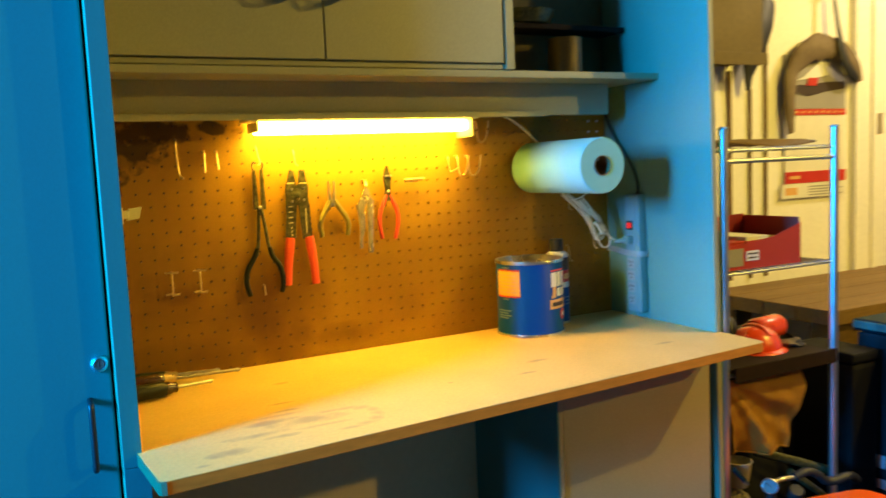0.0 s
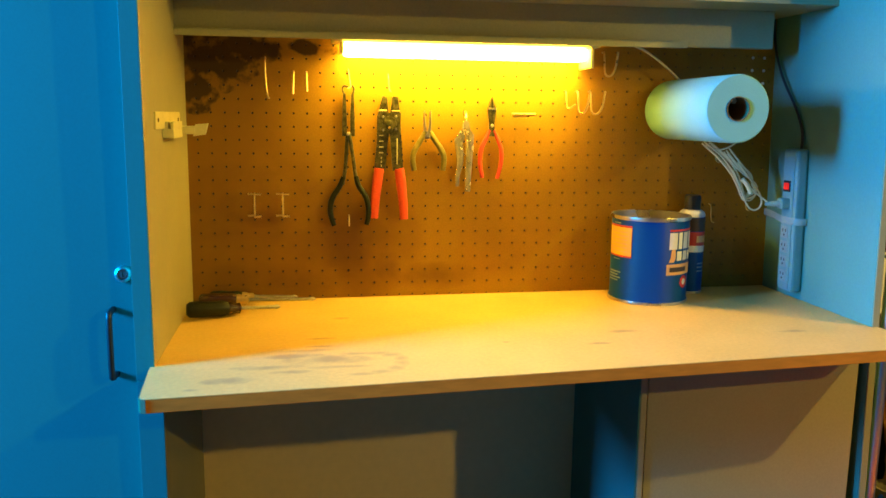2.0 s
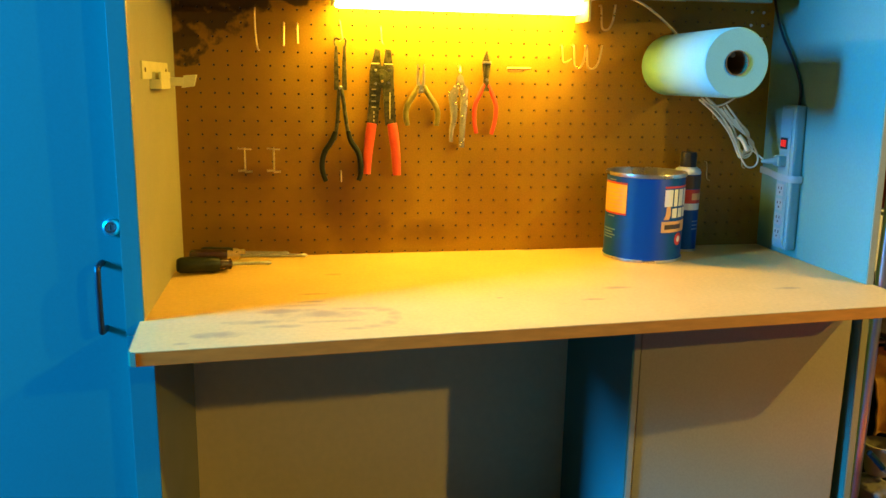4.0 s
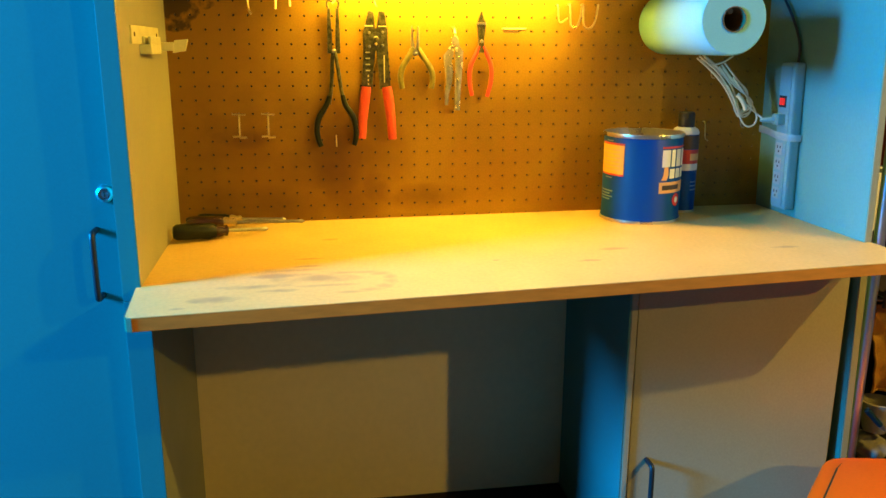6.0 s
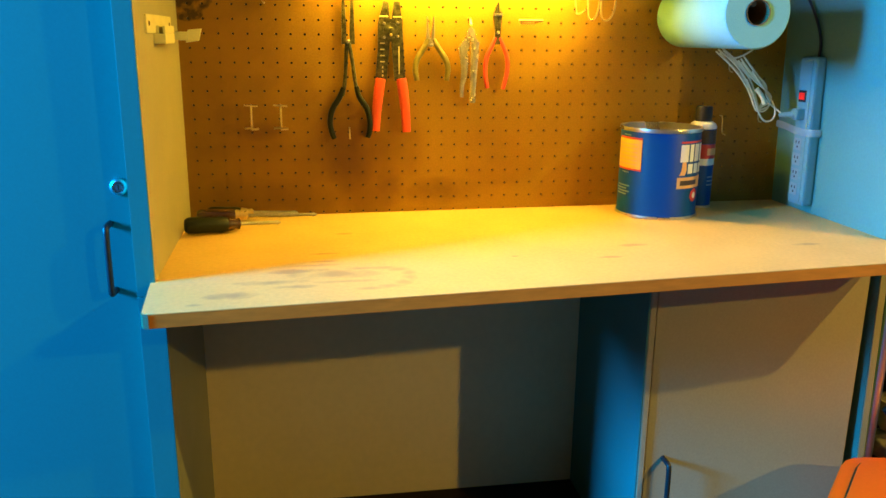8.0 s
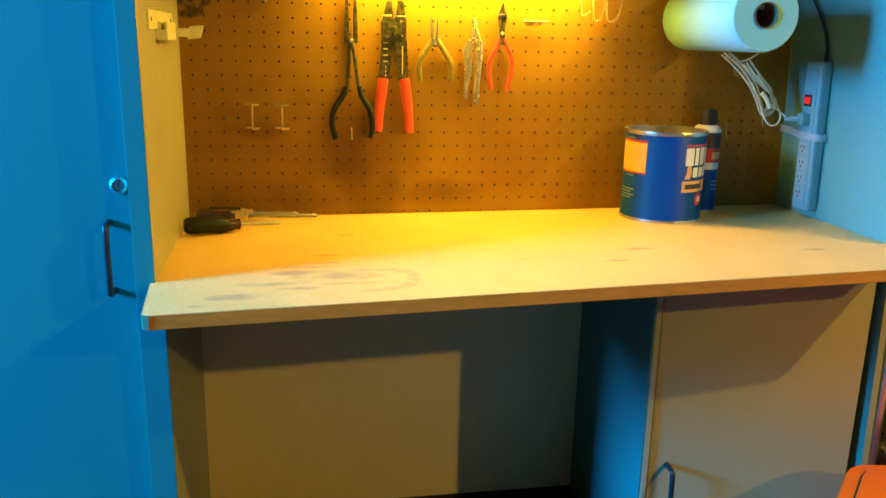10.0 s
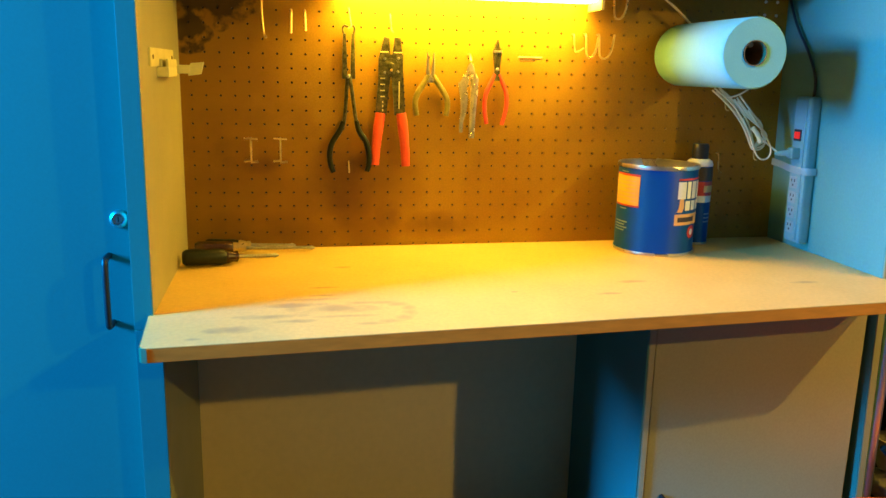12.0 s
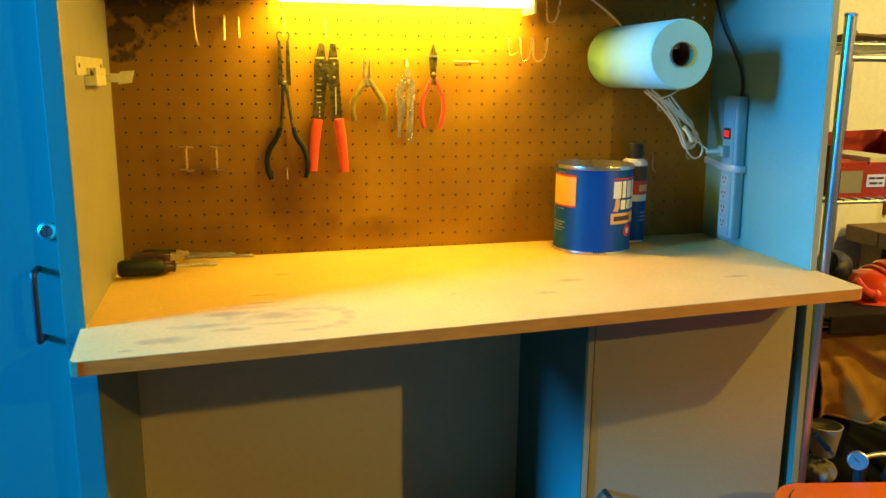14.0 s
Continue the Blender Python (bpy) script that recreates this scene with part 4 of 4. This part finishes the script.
piece("bay_back", box((0.9235, 1.488, 1.468), (1.293, 1.499, 2.0)), WALL_BOX, upper)

# ---- the corner beyond the bench ----
FX0, FX1, FY0, FY1 = 1.349, 1.701, 1.157, 1.575
rack = thing("wire_rack", (1.53, 1.36, 0), "chrome tube rack with wire shelves beside the bench", "rack")
for x, y in ((FX0, FY0), (FX1, FY0), (FX0, FY1), (FX1, FY1)):
    leg = piece("post", tube([(x, y, 0.0), (x, y, 1.33)], 0.0098, 20, 0), CHROME, rack, smooth=60)
    piece("cap", lathe([(0.0098, 0), (0.0106, 0.001), (0.0106, 0.004), (0.008, 0.006), (0, 0.006)], 18, pose(x, y, 1.33)), GREY_PLASTIC, leg, smooth=40)
for z in (1.285, 1.016, 0.79):
    for y in (FY0, FY1):
        piece("shelf_rim", tube([(FX0 + 0.01, y, z), (FX1 - 0.01, y, z)], 0.0035, 10, 0), CHROME, rack, smooth=60)
    for x in (FX0, FX1):
        piece("shelf_rim", tube([(x, FY0, z), (x, FY1, z)], 0.0035, 10, 0), CHROME, rack, smooth=60)
    for k in range(12):
        x = FX0 + 0.025 + k * 0.027
        piece("shelf_wire", tube([(x, FY0 - 0.004, z + 0.004), (x, FY1, z + 0.004)], 0.002, 6, 0), CHROME, rack)
piece("rail", tube([(FX0 + 0.008, FY0, 1.262), (FX1 - 0.008, FY0, 1.262)], 0.0055, 12, 0), CHROME, rack, smooth=60)

ob = thing("cardboard_sheet", (1.525, 1.36, 1.294), "bent brown cardboard sheet lying on the rack", "cardboard")
bm = bmesh.new()
gx, gy = 12, 8
grid = [[bm.verts.new((-0.145 + 0.30 * i / gx, -0.17 + 0.34 * j / gy, 0.006 + 0.012 * math.sin(2.6 * i / gx) * (j / gy) ** 0.5 + 0.006 * math.cos(5 * i / gx + j))) for j in range(gy + 1)] for i in range(gx + 1)]
for i in range(gx):
    for j in range(gy):
        bm.faces.new((grid[i][j], grid[i + 1][j], grid[i + 1][j + 1], grid[i][j + 1]))
low = bmesh.ops.extrude_face_region(bm, geom=list(bm.faces))
for v in low["geom"]:
    if isinstance(v, bmesh.types.BMVert):
        v.co.z -= 0.004
bmesh.ops.recalc_face_normals(bm, faces=bm.faces)
part("sheet", bm, CARDBOARD, ob)

# open carton whose sides rise towards one end
CT = (1.482, 1.252, 1.0225)
ob = thing("red_carton", CT, "open red printed carton of small boxes on the rack", "carton")
part("front", plate([(-0.118, 0), (0.118, 0), (0.118, 0.092), (0.03, 0.066), (-0.118, 0.052)], -0.085, -0.082, 0), RED_CARD, ob)
part("back", plate([(-0.118, 0), (0.118, 0), (0.118, 0.108), (-0.118, 0.100)], 0.082, 0.085, 0), RED_CARD, ob)
part("end", box((-0.118, -0.082, 0), (-0.115, 0.082, 0.090)), RED_CARD, ob)
part("end", box((0.115, -0.082, 0), (0.118, 0.082, 0.105)), RED_CARD, ob)
part("base", box((-0.115, -0.082, 0), (0.115, 0.082, 0.003)), RED_CARD, ob)
part("label", box((-0.056, -0.0865, 0.018), (-0.018, -0.0851, 0.040), 0), PAGE, ob)
for k, (x0, x1) in enumerate(((-0.052, -0.040), (-0.037, -0.022), (-0.050, -0.034), (-0.031, -0.024))):
    part("print_bar", box((x0, -0.0874, 0.032 - 0.009 * (k // 2)), (x1, -0.0866, 0.0355 - 0.009 * (k // 2)), 0), INK, ob)
part("label", box((-0.111, -0.0865, 0.008), (-0.066, -0.0851, 0.047), 0), LABEL_GREY, ob)
for x, z, w, m in ((-0.075, 0.058, 0.06, RED_CARD), (-0.005, 0.066, 0.07, PAGE), (0.06, 0.06, 0.05, CARDBOARD)):
    small = thing("small_box", (CT[0] + x, CT[1], CT[2] + 0.003), "small printed box standing in the red carton", "box", "boxes in the carton")
    part("box", box((-w / 2, -0.07, 0), (w / 2, 0.07, z), 0.001), m, small)
    part("lid_edge", box((-w / 2 - 0.0006, -0.0706, z - 0.012), (w / 2 + 0.0006, 0.0706, z - 0.009), 0), LABEL_RED if m is PAGE else PAGE, small)

# side bench
ob = thing("side_workbench", (2.45, 1.6, 0), "heavy brown wooden side bench against the wall", "workbench")
for k in range(4):
    y0 = 1.41 + k * 0.126
    piece("plank", box((2.03, y0, 0.775), (3.0, y0 + 0.124, 0.82), 0.003), WOOD, ob)
for x in (2.1, 2.9):
    for y in (1.47, 1.84):
        piece("leg", box((x - 0.04, y - 0.04, 0), (x + 0.04, y + 0.04, 0.775), 0.003), WOOD, ob)
piece("apron_board", box((2.14, 1.44, 0.68), (2.86, 1.46, 0.775), 0.002), WOOD, ob)

# dark shelf boards under the helmet, with the apron on its edge
ob = thing("dark_shelf_board", (1.53, 1.36, 0.795), "dark brown board lying on the lower rack shelf", "board")
piece("board", box((1.365, 1.147, 0.7965), (1.690, 1.555, 0.806), 0.002), DARK_WOOD, ob)
piece("front_lip", box((1.362, 1.138, 0.778), (1.690, 1.1445, 0.812), 0.002), DARK_WOOD, ob)

ob = thing("safety_helmet", (1.556, 1.262, 0.8065), "glossy orange safety helmet with black ear muffs on the rack", "helmet")
part("shell", lathe([(0.098, 0.0), (0.100, 0.010), (0.095, 0.035), (0.080, 0.062), (0.052, 0.082), (0.02, 0.090), (0, 0.091)], 36, Matrix.Diagonal((0.64, 0.60, 0.62, 1))), HELMET, ob, smooth=60)
part("brim", lathe([(0.096, 0.006), (0.118, 0.001), (0.119, -0.001), (0.095, 0.0)], 36, Matrix.Diagonal((0.64, 0.62, 1, 1))), HELMET, ob, smooth=60)
part("ridge", tube([(0, -0.044, 0.036), (0, -0.022, 0.056), (0, 0.022, 0.056), (0, 0.044, 0.036)], 0.007, 10, 2), HELMET, ob, smooth=60)
part("ear_muff", lathe([(0, 0.036), (0.028, 0.032), (0.038, 0.016), (0.04, 0), (0.032, -0.012), (0, -0.012)], 24, pose(-0.050, 0.055, 0.042, 10, -60, 0)), BLACK, ob, smooth=50)
part("visor_arm", tube([(-0.030, -0.052, 0.014), (-0.062, -0.050, 0.024), (-0.084, -0.045, 0.050)], 0.0085, 10, 2, 0.5), HELMET, ob, smooth=60)
part("visor_hinge", lathe([(0, 0.006), (0.006, 0.006), (0.011, 0.003), (0.012, -0.006)], 16, pose(-0.040, -0.052, 0.017, 80, 0, -25)), HELMET, ob, smooth=40)
ob = thing("orange_float", (1.655, 1.315, 0.837), "orange plastic cylinder beside the helmet", "container")
part("body", lathe([(0, -0.052), (0.026, -0.052), (0.030, -0.044), (0.030, 0.044), (0.026, 0.052), (0, 0.052)], 28, pose(0, 0, 0, 0, 90, 8)), HELMET, ob, smooth=40)
ob = thing("crumpled_rag", (1.655, 1.235, 0.8115), "crumpled pale rag beside the helmet", "rag")
bm = bmesh.new()
bmesh.ops.create_icosphere(bm, subdivisions=3, radius=0.026)
for v in bm.verts:
    v.co = v.co * (0.8 + 0.5 * noise.noise(v.co * 60))
    v.co.z = max(v.co.z * 0.6, -0.005)
    v.co.x *= 1.4
part("rag", bm, CLOTH_PALE, ob, smooth=60)

# suede apron hanging from the shelf lip, its folds running out from the upper corner
ob = thing("suede_apron", (1.48, 1.18, 0.77), "tan suede tool apron hanging from the rack", "apron")


def apron_point(u, v):
    """A point of the hanging suede: u across, v down."""
    x = 1.376 + 0.024 * v + u * (0.258 - 0.100 * v ** 1.05) + 0.003 * math.sin(7 * v) * (u - 0.5)
    z = 0.772 - 0.173 * v - 0.012 * u * v - 0.006 * math.sin(math.pi * u) * (1 - v) + 0.004 * math.sin(9 * u) * v
    a, r = math.atan2(v + 0.02, u + 0.05), math.hypot(u, v)
    fold = 0.011 * math.sin(9.5 * a + 0.8) * min(r * 1.6, 1.0) + 0.005 * math.sin(21 * a + 2 * v) * min(r, 0.9)
    y = 1.176 + 0.8 * fold + 0.006 * math.sin(8 * v - 3 * u) * v + 0.008 * noise.noise((5 * u, 5 * v, 0)) - 0.006 * v
    return Vector((x, y, z))


bm = bmesh.new()
nx, nz = 40, 32
sheet = [[bm.verts.new(apron_point(i / nx, j / nz)) for j in range(nz + 1)] for i in range(nx + 1)]
for i in range(nx):
    for j in range(nz):
        bm.faces.new((sheet[i][j], sheet[i + 1][j], sheet[i + 1][j + 1], sheet[i][j + 1]))
back = bmesh.ops.extrude_face_region(bm, geom=list(bm.faces))
for v in back["geom"]:
    if isinstance(v, bmesh.types.BMVert):
        v.co.y += 0.004
bmesh.ops.recalc_face_normals(bm, faces=bm.faces)
piece("cloth", bm, LEATHER, ob, smooth=70)
lift = Vector((0, 0.001, 0))
piece("hem", tube([apron_point(k / 24, 1.0) + lift for k in range(25)], 0.0032, 8, 1), LEATHER, ob, "turned suede hem", smooth=60)
for u in (0.0, 1.0):
    piece("side_hem", tube([apron_point(u, k / 20) + lift for k in range(21)], 0.0026, 8, 1), LEATHER, ob, "turned suede hem", smooth=60)
# dark chest before the side bench and a black case beside it
ob = thing("storage_chest", (2.25, 1.0, 0), "dark blue storage chest with light painted on its lid edge beside the bench", "chest")
piece("body", box((1.956, 0.72, 0.0), (2.55, 1.28, 0.795), 0.008), BIN, ob)
piece("lid", box((1.948, 0.712, 0.799), (2.558, 1.288, 0.83), 0.006), BIN, ob)
piece("lid_lit_strip", box((1.944, 0.716, 0.806), (1.9478, 1.284, 0.826), 0.001), COLD_TINT_DEEP, ob, "lid edge strip with cold light painted in")
piece("moulding", box((1.951, 0.74, 0.60), (1.9558, 1.26, 0.612), 0.001), BIN, ob)
piece("label", box((1.9535, 1.195, 0.440), (1.9557, 1.225, 0.475), 0), LABEL_WHITE, ob)
piece("label", box((1.9535, 1.185, 0.385), (1.9557, 1.235, 0.410), 0), LABEL_WHITE, ob)
ob = thing("black_case", (1.87, 1.29, 0), "upright black tool case with a bright latch", "case")
piece("body", box((1.83, 1.20, 0.0), (1.935, 1.385, 0.735), 0.012), MATTE_BLACK, ob)
piece("lid", box((1.827, 1.198, 0.738), (1.938, 1.387, 0.765), 0.008), MATTE_BLACK, ob)
piece("latch", box((1.8235, 1.245, 0.700), (1.8298, 1.265, 0.736), 0.002), CHROME, ob, "bright steel latch")
piece("latch_hook", box((1.8225, 1.249, 0.742), (1.8268, 1.261, 0.756), 0.0015), BRASS, ob, "brass latch hook")

# black clothes and clutter under the rack
ob = thing("black_bag", (1.57, 1.42, 0.38), "black nylon bag stuffed under the rack", "bag")
bm = bmesh.new()
bmesh.ops.create_icosphere(bm, subdivisions=4, radius=0.5)
for v in bm.verts:
    n = noise.noise(v.co * 3) * 0.12 + noise.noise(v.co * 9) * 0.03
    v.co = Vector((v.co.x * 0.36, v.co.y * 0.40, v.co.z * 0.80)) * (1 + n)
part("bag", bm, MATTE_BLACK, ob, smooth=70)
ob = thing("black_sack", (1.97, 1.62, 0.34), "bulky black plastic sack under the side bench", "sack")
bm = bmesh.new()
bmesh.ops.create_icosphere(bm, subdivisions=4, radius=0.5)
for v in bm.verts:
    n = noise.noise(v.co * 3 + Vector((4, 0, 0))) * 0.10 + noise.noise(v.co * 10) * 0.03
    v.co = Vector((v.co.x * 0.7, v.co.y * 0.5, v.co.z * 0.80)) * (1 + n)
part("sack", bm, DARK, ob, smooth=70)
ob = thing("pale_pot", (1.416, 1.185, 0.520), "pale tapered plastic pot wedged in the clutter", "pot")
part("pot", lathe([(0, 0), (0.020, 0), (0.022, 0.004), (0.030, 0.056), (0.032, 0.060), (0.029, 0.061), (0.021, 0.012), (0, 0.01)], 32), POT_TAN, ob, smooth=40)
ob = thing("rolled_rag", (1.41, 1.19, 0.487), "pale soiled rag lying rolled among the clutter", "rag")
bm = bmesh.new()
bmesh.ops.create_icosphere(bm, subdivisions=4, radius=0.036)
for v in bm.verts:
    v.co *= 1 + 0.25 * noise.noise(v.co * 22) + 0.14 * noise.noise(v.co * 60)
    v.co.z = max(v.co.z * 0.7, -0.022)
part("rag", bm, CLOTH_PALE, ob, smooth=60)
ob = thing("tool_bar", (1.60, 1.20, 0.52), "grey metal tool bar leaning among the clutter", "tool")
part("bar", tube([(-0.09, 0.02, 0.05), (0.0, 0, 0.02), (0.13, -0.03, -0.03)], 0.011, 10, 1, 0.5), DARK_STEEL, ob, smooth=60)
part("bar", tube([(-0.02, -0.02, 0.0), (0.07, -0.04, -0.07)], 0.009, 10, 0), DARK_STEEL, ob, smooth=60)

ob = thing("marker_pen", (1.39, 1.15, 0.55), "dark blue marker with a bright tip leaning on the pot", "pen")
piece("barrel", tube([(1.366, 1.150, 0.581), (1.398, 1.150, 0.548)], 0.0055, 12, 0), BIN, ob, smooth=60)
piece("tip", tube([(1.3985, 1.150, 0.5475), (1.409, 1.150, 0.5365)], [0.005, 0.003], 12, 0), CHROME, ob, "bright metal tip", smooth=60)

# air compressor
ob = thing("air_compressor", (1.45, 1.0, 0), "portable compressor with an orange plastic shroud and gauge", "compressor")
LID = [(-0.205, 0.082), (0.16, 0.01), (0.17, -0.22), (-0.42, -0.14)]


def shrunk(outline, k):
    cx, cy = sum(p[0] for p in outline) / 4, sum(p[1] for p in outline) / 4
    return [(cx + (x - cx) * k, cy + (y - cy) * k) for x, y in outline]


def rounded(outline, r, n=6):
    """The outline with each corner turned into an arc-like curve that starts r away from it."""
    out = []
    for k, p in enumerate(outline):
        a, b, c = Vector(outline[k - 1]), Vector(p), Vector(outline[(k + 1) % len(outline)])
        s, e = b + (a - b).normalized() * r, b + (c - b).normalized() * r
        out += [tuple((1 - u) ** 2 * s + 2 * u * (1 - u) * b + u * u * e) for u in (i / n for i in range(n + 1))]
    return out


part("shroud", prism(rounded(list(reversed(LID)), 0.035, 3), 0.27, 0.534, 0.006), ORANGE, ob, "glossy orange moulded shroud", smooth=50)
part("seam", prism(rounded(list(reversed(shrunk(LID, 0.885))), 0.035, 3), 0.524, 0.5348, 0), INK, ob)
part("top_panel", prism(rounded(list(reversed(shrunk(LID, 0.872))), 0.035, 3), 0.520, 0.540, 0.004), ORANGE, ob, smooth=50)
part("tank", lathe([(0, -0.2), (0.06, -0.195), (0.09, -0.17), (0.1, -0.14), (0.1, 0.14), (0.09, 0.17), (0.06, 0.195), (0, 0.2)], 32, pose(-0.05, -0.06, 0.175, 0, 90, 0)), BLACK, ob, smooth=50)
for x in (-0.2, 0.1):
    for y in (-0.12, -0.01):
        part("foot", lathe([(0.02, 0), (0.022, 0.01), (0.016, 0.12), (0, 0.12)], 16, pose(x, y, 0)), BLACK, ob, smooth=50)
reg = part("regulator", tube([(-0.015, 0.108, 0.20), (-0.015, 0.108, 0.535)], 0.011, 16, 0), BLACK, ob, smooth=50)
part("knob", lathe([(0, 0.03), (0.015, 0.03), (0.018, 0.025), (0.018, 0.005), (0.011, 0)], 16, pose(0.045, 0.098, 0.505, 35, 0, -30)), BLACK, reg, smooth=40)
DIAL = pose(-0.027, 0.104, 0.546, 75, 0, -35) @ Matrix.Scale(0.70, 4)
dial = part("gauge", lathe([(0.004, -0.02), (0.022, 0), (0.025, 0.002), (0.025, 0.018), (0.0225, 0.020), (0.0215, 0.017)], 28, DIAL), CHROME, ob, smooth=40)
part("face", lathe([(0.022, 0), (0, 0)], 28, DIAL @ pose(0, 0, 0.0172)), GAUGE_FACE, dial)
part("needle", box((-0.001, -0.004, 0), (0.001, 0.016, 0.0008), 0, m=DIAL @ pose(0, 0, 0.018, 0, 0, 50)), INK, dial)
part("fitting", tube([(-0.018, 0.108, 0.545), (0.01, 0.106, 0.552), (0.055, 0.100, 0.550)], 0.0055, 12, 1), STEEL, ob, smooth=50)
part("hose", tube([(0.05, 0.100, 0.550), (0.08, 0.095, 0.56), (0.11, 0.09, 0.55), (0.14, 0.085, 0.52), (0.20, 0.07, 0.535), (0.26, 0.10, 0.50)], 0.010, 12, 3), BLACK, ob, smooth=50)

# wall things
ob = thing("wall_calendar", (2.595, 1.925, 1.44), "wall calendar with a grey picture and red bands", "calendar")
C0, C1 = 2.434, 2.756
piece("page_block", box((C0, 1.918, 1.16), (C1, 1.926, 1.43), 0.001), PAGE, ob)
piece("picture", box((C0, 1.9165, 1.43), (C1, 1.926, 1.62), 0.001), LABEL_GREY, ob)
piece("red_band", box((C0, 1.915, 1.408), (C1, 1.9178, 1.429), 0), LABEL_RED, ob)
for k in range(9):
    piece("print_bar", box((C0 + 0.015 + 0.034 * k, 1.9138, 1.4145), (C0 + 0.030 + 0.034 * k, 1.9149, 1.4225), 0), LABEL_TAN, ob)
piece("red_band", box((C0, 1.915, 1.164), (C1, 1.9178, 1.205), 0), LABEL_RED, ob)
piece("print_bar", box((C0 + 0.02, 1.9138, 1.179), (C0 + 0.075, 1.9149, 1.190), 0), LABEL_TAN, ob)
piece("footer", box((C0 - 0.02, 1.915, 1.110), (C1, 1.9178, 1.160), 0), PAGE, ob)
piece("print_bar", box((C0, 1.9138, 1.122), (C0 + 0.06, 1.9149, 1.148), 0), LABEL_TAN, ob)
for k in range(4):
    piece("print_bar", box((C0 + 0.12, 1.9138, 1.117 + 0.010 * k), (C1 - 0.02 - 0.03 * (k % 2), 1.9149, 1.121 + 0.010 * k), 0), LABEL_GREY, ob)
piece("picture_shape", plate([(2.47, 1.49), (2.55, 1.475), (2.63, 1.49), (2.75, 1.505), (2.75, 1.53), (2.63, 1.525), (2.55, 1.515), (2.49, 1.515)], 1.9135, 1.9162, 0), INK, ob)
piece("picture_shape", plate([(2.54, 1.512), (2.59, 1.512), (2.60, 1.54), (2.55, 1.54)], 1.9105, 1.9133, 0), LABEL_RED, ob)
piece("picture_shape", plate([(2.49, 1.53), (2.53, 1.545), (2.63, 1.61), (2.65, 1.55), (2.60, 1.542)], 1.9135, 1.9162, 0), LABEL_WHITE, ob)

ob = thing("hanging_jacket", (2.55, 1.9, 1.60), "brown canvas work jacket bunched on a hook over the calendar", "jacket")
bm = bmesh.new()
nu, nv = 40, 10
rows = []
for i in range(nu + 1):
    u = i / nu
    a = math.pi * (1.08 - 1.02 * u)
    cx, cz = 2.62 + 0.188 * math.cos(a), 1.50 + 0.150 * math.sin(a) - 0.12 * max(0, 0.18 - u) / 0.18
    width = 0.016 + 0.028 * math.sin(math.pi * u) + 0.006 * noise.noise((7 * u, 0, 0))
    ring = []
    for k in range(nv):
        b = 2 * math.pi * k / nv
        crease = 1 + 0.25 * noise.noise((9 * u, 2 * math.cos(b), 2 * math.sin(b)))
        out = width * crease * math.cos(b)
        ring.append(bm.verts.new((cx + out * math.cos(a), 1.895 + 0.4 * width * math.sin(b), cz + out * math.sin(a))))
    rows.append(ring)
for p, q in zip(rows, rows[1:]):
    for k in range(nv):
        bm.faces.new((p[k], p[(k + 1) % nv], q[(k + 1) % nv], q[k]))
bm.faces.new(rows[0])
bm.faces.new(list(reversed(rows[-1])))
bmesh.ops.recalc_face_normals(bm, faces=bm.faces)
piece("sleeve", bm, JACKET, ob, smooth=70)
piece("strap", tube([(2.645, 1.885, 1.84), (2.655, 1.875, 1.72), (2.675, 1.866, 1.62), (2.70, 1.868, 1.57), (2.77, 1.88, 1.53)], [0.009, 0.011, 0.018, 0.024, 0.016], 12, 3, 0.3), BLACK, ob, smooth=60)
piece("hook", tube([(2.645, 1.928, 1.83), (2.645, 1.88, 1.83), (2.645, 1.87, 1.85)], 0.005, 8, 1), STEEL, ob, smooth=60)

ob = thing("door_casing", (2.88, 1.92, 0), "cream painted door casing on the garage wall", "casing")
piece("board", box((2.80, 1.905, 0.0), (2.885, 1.9295, 2.2), 0.004), CREAM, ob)
piece("bead", box((2.885, 1.895, 0.0), (2.91, 1.9295, 2.2), 0.004), CREAM, ob)
piece("hinge", box((2.91, 1.90, 1.33), (2.945, 1.9295, 1.41), 0.003), BRASS, ob)
for x, w, z0, z1 in ((2.165, 0.012, 0.84, 1.56), (2.265, 0.007, 0.84, 1.5), (2.34, 0.008, 0.84, 1.7)):
    ob = thing("wall_strip", (x, 1.925, z0), "narrow grey-brown strip upright on the wall", "strip", "wall strips")
    piece("strip", box((x, 1.918, z0), (x + w, 1.9295, z1), 0.001), CARDBOARD, ob)
ob = thing("dark_cabinet_end", (2.1, 1.85, 1.56), "brown wooden box hung high on the wall", "wall box")
piece("box", box((1.95, 1.78, 1.575), (2.17, 1.9295, 1.85), 0.003), WALL_BOX, ob)
piece("lower_board", box((1.95, 1.775, 1.56), (2.19, 1.7795, 1.60), 0.002), WALL_BOX, ob)
ob = thing("hanging_sleeve", (2.27, 1.88, 1.6), "dark cloth hanging from a hook on the wall", "cloth")
piece("cloth", tube([(2.30, 1.89, 1.80), (2.27, 1.885, 1.70), (2.24, 1.885, 1.62), (2.225, 1.89, 1.55), (2.222, 1.89, 1.49)], [0.05, 0.06, 0.05, 0.018, 0.008], 14, 3, 0.4), BLACK, ob, smooth=60)
